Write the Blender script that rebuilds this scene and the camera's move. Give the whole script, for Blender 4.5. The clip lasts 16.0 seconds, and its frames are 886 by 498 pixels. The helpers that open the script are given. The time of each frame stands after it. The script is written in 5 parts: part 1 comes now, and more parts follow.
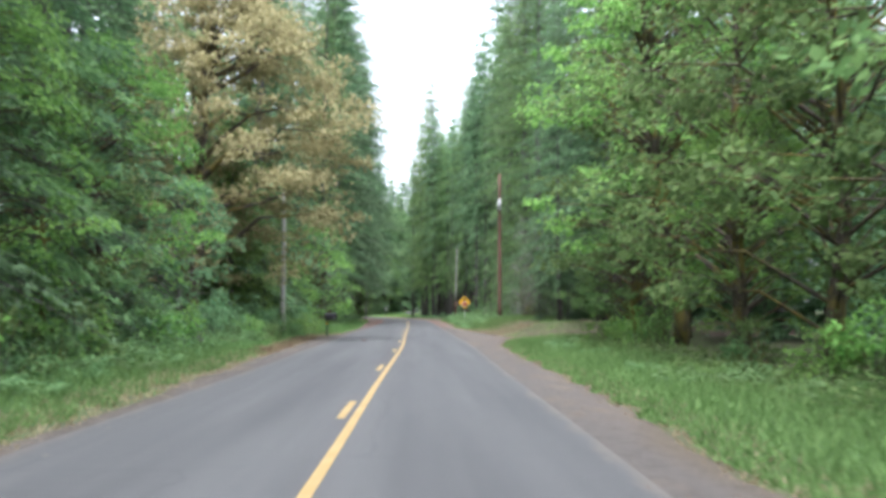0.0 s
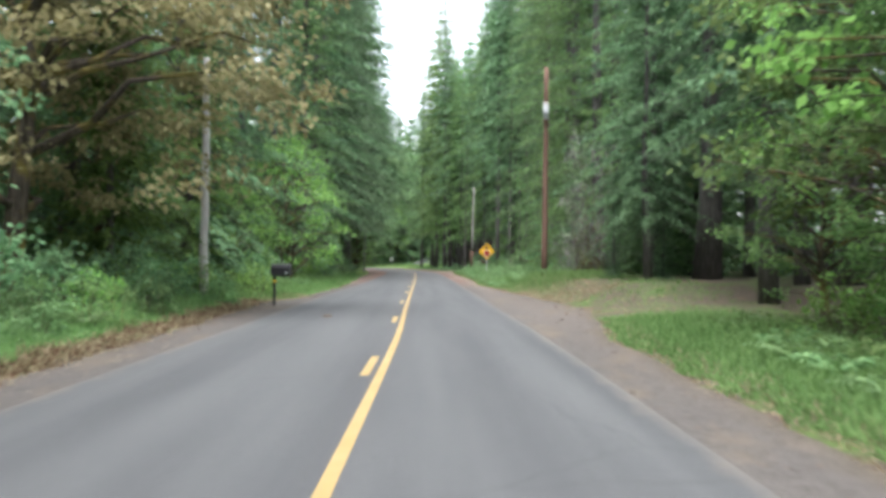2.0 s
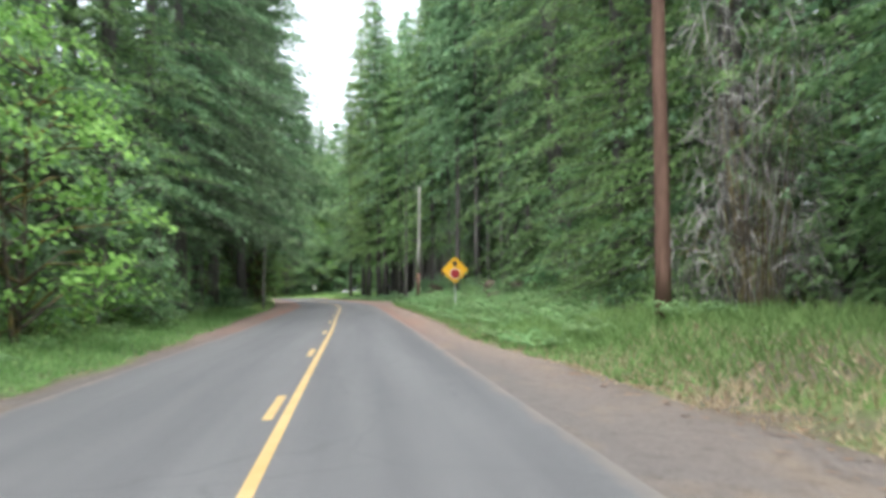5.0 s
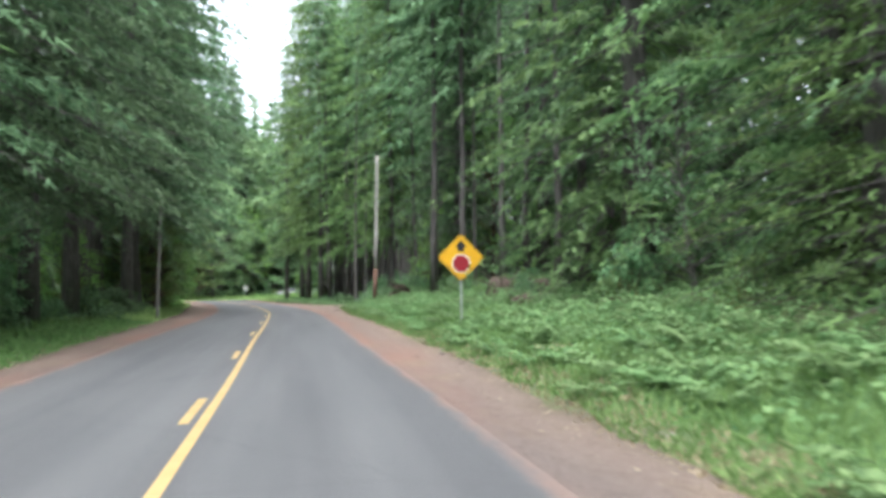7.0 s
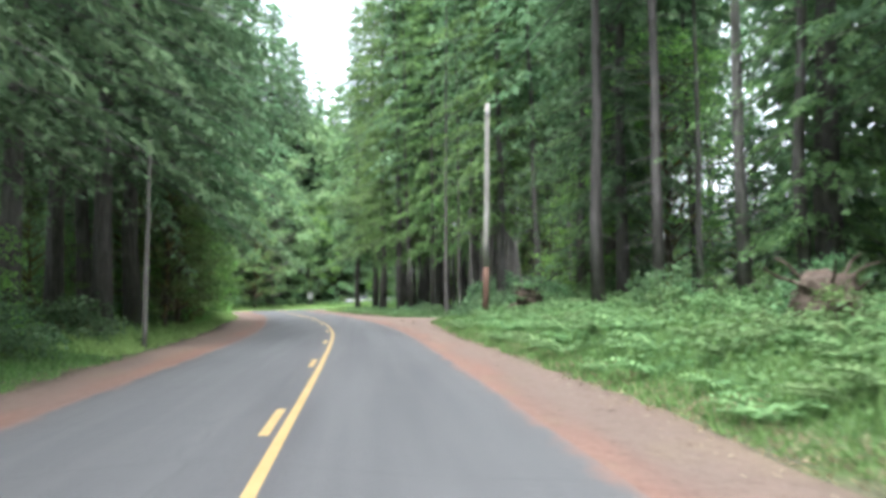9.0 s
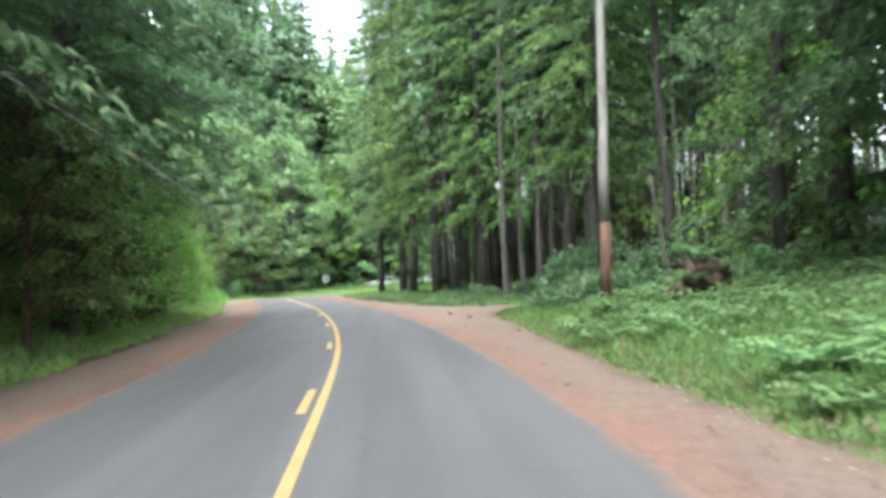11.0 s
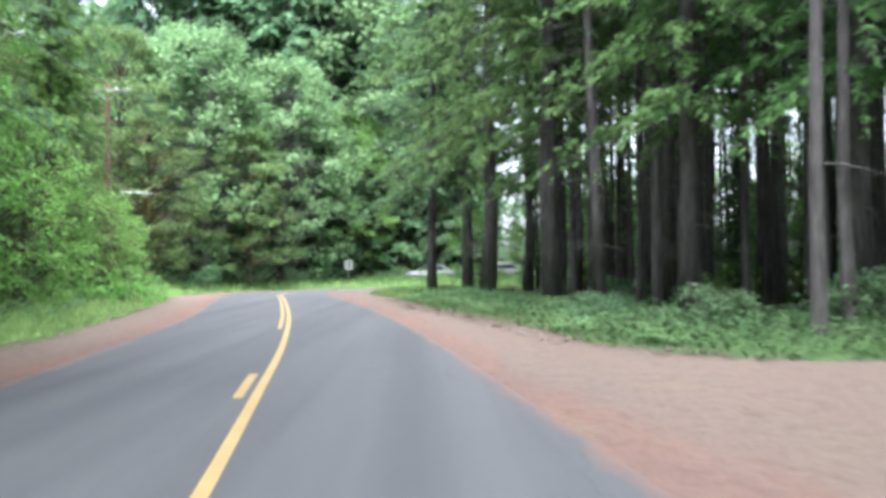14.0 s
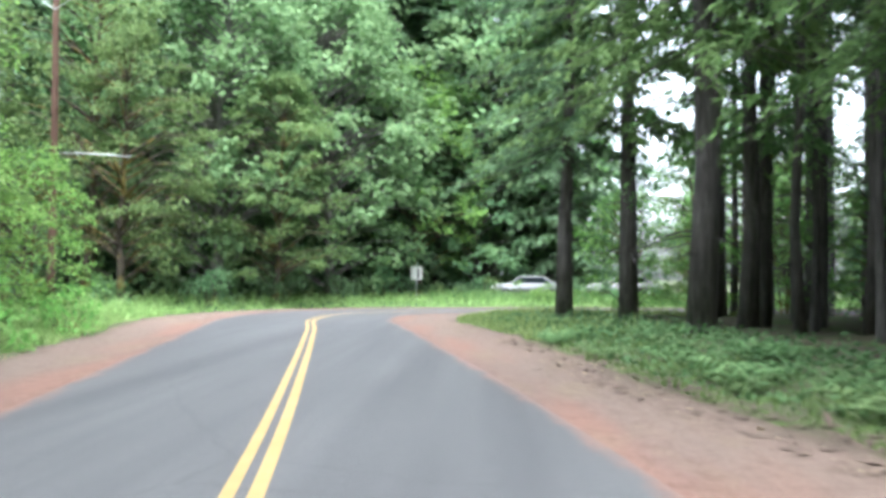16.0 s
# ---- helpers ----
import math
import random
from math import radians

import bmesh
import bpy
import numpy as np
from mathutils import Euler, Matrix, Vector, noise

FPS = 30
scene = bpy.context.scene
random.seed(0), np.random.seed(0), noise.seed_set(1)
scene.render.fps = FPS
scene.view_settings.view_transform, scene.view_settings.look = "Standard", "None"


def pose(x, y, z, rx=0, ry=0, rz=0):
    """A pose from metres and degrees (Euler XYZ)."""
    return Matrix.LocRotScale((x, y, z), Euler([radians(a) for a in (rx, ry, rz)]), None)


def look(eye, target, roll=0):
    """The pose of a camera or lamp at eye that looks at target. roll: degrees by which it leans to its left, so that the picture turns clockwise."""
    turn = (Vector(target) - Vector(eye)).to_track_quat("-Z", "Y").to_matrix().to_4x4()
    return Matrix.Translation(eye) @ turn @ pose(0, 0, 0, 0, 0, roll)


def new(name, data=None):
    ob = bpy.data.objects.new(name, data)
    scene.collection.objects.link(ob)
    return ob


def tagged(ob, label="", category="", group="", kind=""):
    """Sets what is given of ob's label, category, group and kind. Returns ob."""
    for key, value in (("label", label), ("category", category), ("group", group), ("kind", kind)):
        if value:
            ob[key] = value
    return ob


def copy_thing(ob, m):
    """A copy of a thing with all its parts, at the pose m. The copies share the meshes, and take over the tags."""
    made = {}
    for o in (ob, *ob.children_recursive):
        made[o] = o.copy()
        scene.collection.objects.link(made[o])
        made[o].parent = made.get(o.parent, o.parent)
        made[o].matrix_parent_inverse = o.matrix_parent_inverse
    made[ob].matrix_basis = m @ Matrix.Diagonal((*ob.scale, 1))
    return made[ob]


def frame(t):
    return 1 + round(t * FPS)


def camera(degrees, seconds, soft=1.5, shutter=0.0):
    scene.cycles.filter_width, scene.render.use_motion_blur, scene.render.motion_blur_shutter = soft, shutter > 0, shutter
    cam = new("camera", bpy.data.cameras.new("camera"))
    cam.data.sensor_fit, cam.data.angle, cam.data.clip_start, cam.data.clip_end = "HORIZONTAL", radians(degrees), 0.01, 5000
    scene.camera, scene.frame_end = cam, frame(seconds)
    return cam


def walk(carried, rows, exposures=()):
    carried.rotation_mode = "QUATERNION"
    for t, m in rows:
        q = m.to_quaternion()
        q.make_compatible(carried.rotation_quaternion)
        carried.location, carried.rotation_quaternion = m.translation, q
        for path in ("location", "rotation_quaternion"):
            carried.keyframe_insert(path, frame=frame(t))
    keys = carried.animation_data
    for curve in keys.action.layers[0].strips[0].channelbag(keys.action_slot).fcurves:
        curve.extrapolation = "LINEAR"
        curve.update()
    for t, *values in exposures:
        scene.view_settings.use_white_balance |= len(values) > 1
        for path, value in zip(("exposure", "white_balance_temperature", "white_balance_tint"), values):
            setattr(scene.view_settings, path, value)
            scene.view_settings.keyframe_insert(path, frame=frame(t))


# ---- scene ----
cam = camera(47.4, 16.0, soft=3.7, shutter=0.3)
# seconds, metres, and the camera's turn in degrees
ROWS = [
    (0.0, 0.00, -0.01, 1.52, 93.48, 0.03, -1.59),
    (0.5, -0.00, 5.82, 1.52, 92.36, -0.12, -1.30),
    (1.0, -0.02, 11.68, 1.53, 91.95, -0.17, -1.15),
    (1.5, -0.03, 17.60, 1.54, 91.52, -0.41, -1.05),
    (2.0, -0.02, 23.63, 1.53, 90.68, -0.57, -1.11),
    (2.5, 0.02, 29.69, 1.51, 91.17, -1.30, -1.17),
    (3.0, 0.04, 35.62, 1.49, 91.65, -1.31, -0.97),
    (3.5, 0.07, 41.51, 1.52, 91.93, -0.41, -0.99),
    (4.0, 0.10, 47.29, 1.48, 92.31, 1.35, -0.95),
    (4.2, 0.12, 49.55, 1.49, 92.25, 1.20, -1.12),
    (6.3, 0.36, 73.25, 1.52, 92.22, 1.00, -11.65),
    (6.5, 0.38, 75.46, 1.52, 92.16, 0.97, -10.51),
    (7.0, 0.39, 80.90, 1.49, 92.21, 0.59, -8.46),
    (7.5, 0.39, 86.37, 1.48, 92.25, 0.93, -7.47),
    (8.0, 0.36, 91.91, 1.45, 92.71, 0.94, -5.98),
    (8.5, 0.28, 97.53, 1.46, 92.78, 0.93, -4.94),
    (9.0, 0.14, 103.14, 1.52, 92.66, 0.78, -4.58),
    (9.2, 0.12, 105.35, 1.52, 92.65, 0.85, -4.42),
    (11.5, -0.08, 129.24, 1.63, 91.18, 2.81, -2.93),
    (12.0, -0.19, 134.92, 1.52, 91.05, 2.89, -2.58),
    (12.5, -0.29, 140.69, 1.61, 91.02, 2.56, -2.35),
    (13.0, -0.39, 146.59, 1.50, 90.97, 1.47, -2.07),
    (13.5, -0.57, 152.56, 1.49, 90.93, 1.16, -1.98),
    (14.0, -0.90, 158.56, 1.47, 91.07, 0.65, -1.17),
    (14.5, -1.38, 164.49, 1.51, 91.96, 0.18, 0.94),
    (15.0, -1.94, 170.22, 1.52, 91.73, -0.18, 1.41),
    (15.5, -2.57, 175.74, 1.50, 91.78, -0.24, 1.91),
    (16.0, -3.29, 181.17, 1.54, 91.63, -0.51, 1.96),
]
# the clip's camera opens up as the wood closes in
STOPS = [(0.0, 2.16, 5900, 12), (1.0, 2.20, 6000, 11), (2.0, 2.24, 6100, 10), (4.0, 2.28, 6150, 10), (6.5, 2.24, 6120, 9), (7.0, 2.42, 6000, 10), (7.5, 2.43, 5980, 10), (8.0, 2.68, 5900, 11), (8.5, 2.88, 5900, 11), (9.0, 2.76, 5950, 10), (11.5, 2.88, 6080, 9), (12.5, 2.92, 5900, 10), (13.5, 2.86, 5720, 12), (14.5, 2.80, 5700, 10), (16.0, 2.80, 5760, 9)]
walk(cam, [(t, pose(x, y, z, rx, ry, rz)) for t, x, y, z, rx, ry, rz in ROWS], STOPS)

# ---------------------------------------------------------------- light
world = bpy.data.worlds.new("overcast_sky")
scene.world = world
world.use_nodes = True
wn = world.node_tree
wn.nodes.clear()
w_out = wn.nodes.new("ShaderNodeOutputWorld")
w_bg = wn.nodes.new("ShaderNodeBackground")
w_sky = wn.nodes.new("ShaderNodeTexSky")
w_hsv = wn.nodes.new("ShaderNodeHueSaturation")
w_sky.sky_type = "NISHITA"
w_sky.sun_disc = False
w_sky.sun_elevation = radians(71)
w_sky.sun_rotation = radians(188)
w_sky.dust_density = 4.0
w_hsv.inputs["Saturation"].default_value = 0.25
w_bg.inputs["Strength"].default_value = 0.15
wn.links.new(w_sky.outputs[0], w_hsv.inputs["Color"])
wn.links.new(w_hsv.outputs[0], w_bg.inputs["Color"])
wn.links.new(w_bg.outputs[0], w_out.inputs["Surface"])

sun_data = bpy.data.lights.new("sun", "SUN")
sun_data.energy = 1.5
sun_data.angle = radians(40)
sun_data.color = (1.0, 0.97, 0.92)
sun = new("sun", sun_data)
sun.matrix_world = look((-5, -32, 95), (0, 0, 0))


# ---------------------------------------------------------------- materials
def ramp(nt, fac, stops):
    """A colour ramp over fac with the stops (place, colour)."""
    node = nt.nodes.new("ShaderNodeValToRGB")
    cr = node.color_ramp
    while len(cr.elements) < len(stops):
        cr.elements.new(0.5)
    for e, (p, c) in zip(cr.elements, stops):
        e.position = p
        e.color = (*c, 1)
    nt.links.new(fac, node.inputs[0])
    return node.outputs[0]


def noise_tex(nt, vec, scale, detail=4.0, rough=0.6, stretch=None):
    if stretch:
        mp = nt.nodes.new("ShaderNodeMapping")
        mp.inputs["Scale"].default_value = stretch
        nt.links.new(vec, mp.inputs["Vector"])
        vec = mp.outputs[0]
    node = nt.nodes.new("ShaderNodeTexNoise")
    node.inputs["Scale"].default_value = scale
    node.inputs["Detail"].default_value = detail
    node.inputs["Roughness"].default_value = rough
    nt.links.new(vec, node.inputs["Vector"])
    return node.outputs["Fac"]


def mixed(nt, fac, a, b, blend="MIX"):
    """a and b mixed by fac; each a socket, a colour or a number."""
    node = nt.nodes.new("ShaderNodeMix")
    node.data_type = "RGBA"
    node.blend_type = blend
    for value, sock in ((fac, node.inputs[0]), (a, node.inputs[6]), (b, node.inputs[7])):
        if isinstance(value, (int, float)):
            sock.default_value = value
        elif isinstance(value, tuple):
            sock.default_value = (*value, 1)
        else:
            nt.links.new(value, sock)
    return node.outputs[2]


def step(nt, value, low, high):
    node = nt.nodes.new("ShaderNodeMapRange")
    node.inputs["From Min"].default_value = low
    node.inputs["From Max"].default_value = high
    nt.links.new(value, node.inputs["Value"])
    return node.outputs[0]


def bumped(nt, bsdf, height, strength, distance):
    node = nt.nodes.new("ShaderNodeBump")
    node.inputs["Strength"].default_value = strength
    node.inputs["Distance"].default_value = distance
    nt.links.new(height, node.inputs["Height"])
    nt.links.new(node.outputs[0], bsdf.inputs["Normal"])


def blank(name, rough=0.8, metal=0.0, spec=0.3):
    mat = bpy.data.materials.new(name)
    mat.use_nodes = True
    nt = mat.node_tree
    bsdf = nt.nodes["Principled BSDF"]
    bsdf.inputs["Roughness"].default_value = rough
    bsdf.inputs["Metallic"].default_value = metal
    bsdf.inputs["Specular IOR Level"].default_value = spec
    geo = nt.nodes.new("ShaderNodeNewGeometry")
    return mat, nt, bsdf, geo


def paint(name, colour, rough=0.6, metal=0.0, vary=0.15, scale=6.0, bump=0.1):
    """A painted, metal or plastic surface with dirt at two sizes."""
    mat, nt, bsdf, geo = blank(name, rough, metal)
    a = noise_tex(nt, geo.outputs["Position"], scale)
    b = noise_tex(nt, geo.outputs["Position"], scale * 9)
    low = tuple(c * (1 - vary) for c in colour)
    high = tuple(min(1, c * (1 + vary)) for c in colour)
    c = ramp(nt, a, [(0.3, low), (0.7, high)])
    c = mixed(nt, 0.25, c, ramp(nt, b, [(0.3, low), (0.7, high)]), "MIX")
    nt.links.new(c, bsdf.inputs["Base Color"])
    bumped(nt, bsdf, b, bump, 0.01)
    return mat


def foliage(name, dark, mid, light, through_light=0.35, gloss=0.65):
    """Leaves: each leaf or twig has its own green, each plant its own shift."""
    mat, nt, bsdf, geo = blank(name, gloss, 0, 0.12)
    info = nt.nodes.new("ShaderNodeObjectInfo")
    c = ramp(nt, geo.outputs["Random Per Island"], [(0.0, dark), (0.45, mid), (1.0, light)])
    patch = noise_tex(nt, geo.outputs["Position"], 0.5, 2)
    c = mixed(nt, step(nt, patch, 0.3, 0.7), c, mixed(nt, 0.6, c, light), "MIX")
    hsv = nt.nodes.new("ShaderNodeHueSaturation")
    nt.links.new(c, hsv.inputs["Color"])
    hsv.inputs["Saturation"].default_value = 0.98
    hue = nt.nodes.new("ShaderNodeMapRange")
    hue.inputs["To Min"].default_value = 0.485
    hue.inputs["To Max"].default_value = 0.515
    val = nt.nodes.new("ShaderNodeMapRange")
    val.inputs["To Min"].default_value = 0.75
    val.inputs["To Max"].default_value = 1.25
    nt.links.new(info.outputs["Random"], hue.inputs["Value"])
    nt.links.new(info.outputs["Random"], val.inputs["Value"])
    nt.links.new(hue.outputs[0], hsv.inputs["Hue"])
    nt.links.new(val.outputs[0], hsv.inputs["Value"])
    nt.links.new(hsv.outputs[0], bsdf.inputs["Base Color"])
    tr = nt.nodes.new("ShaderNodeBsdfTranslucent")
    nt.links.new(hsv.outputs[0], tr.inputs["Color"])
    mx = nt.nodes.new("ShaderNodeMixShader")
    mx.inputs[0].default_value = through_light
    nt.links.new(bsdf.outputs[0], mx.inputs[1])
    nt.links.new(tr.outputs[0], mx.inputs[2])
    nt.links.new(mx.outputs[0], nt.nodes["Material Output"].inputs["Surface"])
    return mat


def bark(name, dark, light, moss=None):
    mat, nt, bsdf, geo = blank(name, 0.9, 0, 0.15)
    pos = geo.outputs["Position"]
    ridges = noise_tex(nt, pos, 9, 5, 0.65, (1, 1, 0.16))
    blotch = noise_tex(nt, pos, 1.1, 3)
    c = ramp(nt, ridges, [(0.35, dark), (0.65, light)])
    if moss:
        c = mixed(nt, step(nt, blotch, 0.48, 0.62), c, moss)
    else:
        c = mixed(nt, blotch, c, dark)
    nt.links.new(c, bsdf.inputs["Base Color"])
    bumped(nt, bsdf, ridges, 0.8, 0.04)
    return mat


def asphalt_material():
    mat, nt, bsdf, geo = blank("worn_asphalt", 0.85, 0, 0.35)
    pos = geo.outputs["Position"]
    grain = noise_tex(nt, pos, 70, 3, 0.7)
    blot = noise_tex(nt, pos, 0.45, 5, 0.6, (1.4, 0.3, 1))
    lanes = noise_tex(nt, pos, 1.0, 3, 0.5, (1.3, 0.04, 1))
    c = ramp(nt, grain, [(0.3, (0.030, 0.031, 0.032)), (0.7, (0.083, 0.083, 0.085))])
    c = mixed(nt, step(nt, blot, 0.38, 0.62), c, mixed(nt, 0.7, c, (0.045, 0.046, 0.048)))
    c = mixed(nt, 0.35, c, ramp(nt, lanes, [(0.35, (0.036, 0.036, 0.038)), (0.65, (0.090, 0.090, 0.090))]))
    vor = nt.nodes.new("ShaderNodeTexVoronoi")
    vor.feature = "DISTANCE_TO_EDGE"
    vor.inputs["Scale"].default_value = 0.16
    warp = nt.nodes.new("ShaderNodeVectorMath")
    warp.operation = "ADD"
    wob = nt.nodes.new("ShaderNodeTexNoise")
    wob.inputs["Scale"].default_value = 0.9
    nt.links.new(pos, wob.inputs["Vector"])
    wscale = nt.nodes.new("ShaderNodeVectorMath")
    wscale.operation = "SCALE"
    wscale.inputs["Scale"].default_value = 0.7
    nt.links.new(wob.outputs["Color"], wscale.inputs[0])
    nt.links.new(pos, warp.inputs[0])
    nt.links.new(wscale.outputs[0], warp.inputs[1])
    nt.links.new(warp.outputs[0], vor.inputs["Vector"])
    crack = step(nt, vor.outputs["Distance"], 0.006, 0.0)
    c = mixed(nt, crack, c, mixed(nt, 0.3, c, (0.025, 0.025, 0.026)))
    att = nt.nodes.new("ShaderNodeAttribute")
    att.attribute_name = "rim"
    spill = noise_tex(nt, pos, 1.6, 5, 0.7, (1, 0.45, 1))
    reach = nt.nodes.new("ShaderNodeMath")
    reach.operation = "MULTIPLY_ADD"
    nt.links.new(att.outputs["Fac"], reach.inputs[0])
    reach.inputs[1].default_value = -1.5
    nt.links.new(spill, reach.inputs[2])
    dust = step(nt, reach.outputs[0], 0.22, 0.52)
    sep = nt.nodes.new("ShaderNodeSeparateXYZ")
    nt.links.new(pos, sep.inputs[0])
    dirt = mixed(nt, step(nt, sep.outputs["Y"], 66, 100), (0.085, 0.076, 0.068), (0.115, 0.072, 0.058))
    c = mixed(nt, dust, c, dirt)
    nt.links.new(c, bsdf.inputs["Base Color"])
    bumped(nt, bsdf, grain, 0.5, 0.006)
    return mat


def shoulder_material():
    """Grey gravel at first, red cinder further down the road."""
    mat, nt, bsdf, geo = blank("cinder_gravel", 0.95, 0, 0.2)
    pos = geo.outputs["Position"]
    sep = nt.nodes.new("ShaderNodeSeparateXYZ")
    nt.links.new(pos, sep.inputs[0])
    grit = noise_tex(nt, pos, 38, 4, 0.75)
    blot = noise_tex(nt, pos, 0.9, 4, 0.6, (1, 0.35, 1))
    grey = ramp(nt, grit, [(0.3, (0.047, 0.042, 0.039)), (0.7, (0.118, 0.105, 0.096))])
    red = ramp(nt, grit, [(0.3, (0.094, 0.055, 0.043)), (0.7, (0.205, 0.122, 0.094))])
    along = step(nt, sep.outputs["Y"], 80, 106)
    wash = noise_tex(nt, pos, 0.5, 3, 0.5, (1.6, 0.25, 1))
    c = mixed(nt, along, grey, mixed(nt, step(nt, wash, 0.42, 0.62), red, mixed(nt, 0.45, red, grey)))
    tan = ramp(nt, grit, [(0.3, (0.077, 0.061, 0.050)), (0.7, (0.176, 0.141, 0.116))])
    past = nt.nodes.new("ShaderNodeAttribute")
    past.attribute_name = "past"
    drift = nt.nodes.new("ShaderNodeMath")
    drift.operation = "MULTIPLY_ADD"
    nt.links.new(wash, drift.inputs[0])
    drift.inputs[1].default_value = 1.6
    nt.links.new(past.outputs["Fac"], drift.inputs[2])
    tan = mixed(nt, step(nt, sep.outputs["Y"], 70, 90), mixed(nt, 0.3, grey, tan), mixed(nt, 0.15, tan, red))
    c = mixed(nt, step(nt, drift.outputs[0], 1.2, 1.85), c, mixed(nt, 0.8, c, tan))
    left = nt.nodes.new("ShaderNodeAttribute")
    left.attribute_name = "left_over"
    soil = nt.nodes.new("ShaderNodeMath")
    soil.operation = "MULTIPLY_ADD"
    nt.links.new(blot, soil.inputs[0])
    soil.inputs[1].default_value = 1.2
    nt.links.new(left.outputs["Fac"], soil.inputs[2])
    humus = ramp(nt, grit, [(0.3, (0.035, 0.028, 0.02)), (0.7, (0.13, 0.105, 0.075))])
    c = mixed(nt, step(nt, soil.outputs[0], 0.95, 0.55), c, mixed(nt, 0.75, c, humus))
    straw = ramp(nt, grit, [(0.3, (0.085, 0.064, 0.044)), (0.7, (0.20, 0.155, 0.105))])
    c = mixed(nt, step(nt, blot, 0.52, 0.70), c, mixed(nt, 0.55, c, straw))
    lumps = noise_tex(nt, pos, 4.5, 5, 0.75, (1, 0.6, 1))
    c = mixed(nt, 0.75, c, ramp(nt, lumps, [(0.3, (0.58, 0.56, 0.55)), (0.5, (0.95, 0.95, 0.95)), (0.72, (1.0, 1.0, 1.0))]), "MULTIPLY")
    nt.links.new(c, bsdf.inputs["Base Color"])
    bumped(nt, bsdf, grit, 0.9, 0.02)
    return mat


def ground_material():
    mat, nt, bsdf, geo = blank("forest_soil", 0.95, 0, 0.15)
    pos = geo.outputs["Position"]
    litter = noise_tex(nt, pos, 14, 5, 0.7)
    patch = noise_tex(nt, pos, 0.6, 4)
    c = ramp(nt, litter, [(0.3, (0.044, 0.034, 0.027)), (0.7, (0.125, 0.094, 0.072))])
    moss = ramp(nt, litter, [(0.3, (0.03, 0.05, 0.012)), (0.7, (0.10, 0.15, 0.04))])
    c = mixed(nt, step(nt, patch, 0.45, 0.65), c, moss)
    turf = ramp(nt, litter, [(0.3, (0.030, 0.062, 0.020)), (0.7, (0.085, 0.15, 0.048))])
    att = nt.nodes.new("ShaderNodeAttribute")
    att.attribute_name = "turf"
    c = mixed(nt, att.outputs["Fac"], c, turf)
    nt.links.new(c, bsdf.inputs["Base Color"])
    bumped(nt, bsdf, litter, 0.9, 0.05)
    return mat


def line_paint_material():
    mat, nt, bsdf, geo = blank("worn_yellow_paint", 0.7, 0, 0.3)
    pos = geo.outputs["Position"]
    wear = noise_tex(nt, pos, 30, 5, 0.75)
    tone = noise_tex(nt, pos, 1.2, 3)
    c = ramp(nt, tone, [(0.3, (0.225, 0.150, 0.052)), (0.7, (0.285, 0.200, 0.085))])
    c = mixed(nt, step(nt, wear, 0.56, 0.70), c, (0.19, 0.17, 0.13))
    nt.links.new(c, bsdf.inputs["Base Color"])
    bumped(nt, bsdf, wear, 0.3, 0.004)
    return mat


M_ASPHALT = asphalt_material()
M_SHOULDER = shoulder_material()
M_GROUND = ground_material()
M_LINE = line_paint_material()
M_FIR = foliage("fir_needles", (0.060, 0.107, 0.064), (0.110, 0.196, 0.105), (0.184, 0.294, 0.144), 0.5)
M_CEDAR = foliage("cedar_sprays", (0.064, 0.114, 0.059), (0.125, 0.219, 0.097), (0.210, 0.325, 0.127), 0.5)
M_MAPLE = foliage("maple_leaves", (0.052, 0.098, 0.038), (0.108, 0.186, 0.064), (0.190, 0.285, 0.098), 0.5)
M_LIME = foliage("fresh_leaves", (0.077, 0.175, 0.042), (0.158, 0.315, 0.072), (0.268, 0.466, 0.122), 0.5)
M_ALDER = foliage("alder_leaves", (0.055, 0.125, 0.062), (0.115, 0.225, 0.105), (0.205, 0.335, 0.165), 0.5)
M_BEND = foliage("bend_leaves", (0.073, 0.145, 0.064), (0.142, 0.252, 0.108), (0.240, 0.370, 0.168), 0.5)
M_OCHRE = foliage("bronze_leaves", (0.165, 0.148, 0.070), (0.265, 0.236, 0.116), (0.375, 0.338, 0.178), 0.5)
M_FERN = foliage("fern_fronds", (0.041, 0.092, 0.036), (0.095, 0.180, 0.068), (0.180, 0.279, 0.117), 0.45)
M_GRASS = foliage("verge_grass", (0.050, 0.108, 0.031), (0.104, 0.192, 0.056), (0.187, 0.280, 0.100), 0.45)
M_MEADOW = foliage("rank_verge_grass", (0.103, 0.186, 0.055), (0.214, 0.338, 0.103), (0.372, 0.497, 0.186), 0.45)
M_YOUNG = foliage("young_conifer_needles", (0.064, 0.130, 0.038), (0.130, 0.232, 0.066), (0.23, 0.36, 0.105), 0.5)
M_HEMLOCK = foliage("hemlock_needles", (0.060, 0.120, 0.046), (0.120, 0.222, 0.077), (0.210, 0.342, 0.118), 0.5)
M_RUST = foliage("dead_bracken", (0.075, 0.043, 0.024), (0.14, 0.085, 0.046), (0.21, 0.138, 0.08), 0.3)
M_STRAW = foliage("dry_grass", (0.17, 0.130, 0.078), (0.26, 0.205, 0.128), (0.36, 0.295, 0.195), 0.3)
M_TWIG = foliage("bare_twigs", (0.09, 0.086, 0.080), (0.17, 0.165, 0.155), (0.30, 0.29, 0.27), 0.0, 0.9)
# darker leaf copy: the shade below the tall stand is put into its colour
M_SHADE = foliage("shaded_leaves", (0.034, 0.072, 0.032), (0.068, 0.138, 0.056), (0.125, 0.205, 0.086), 0.45)
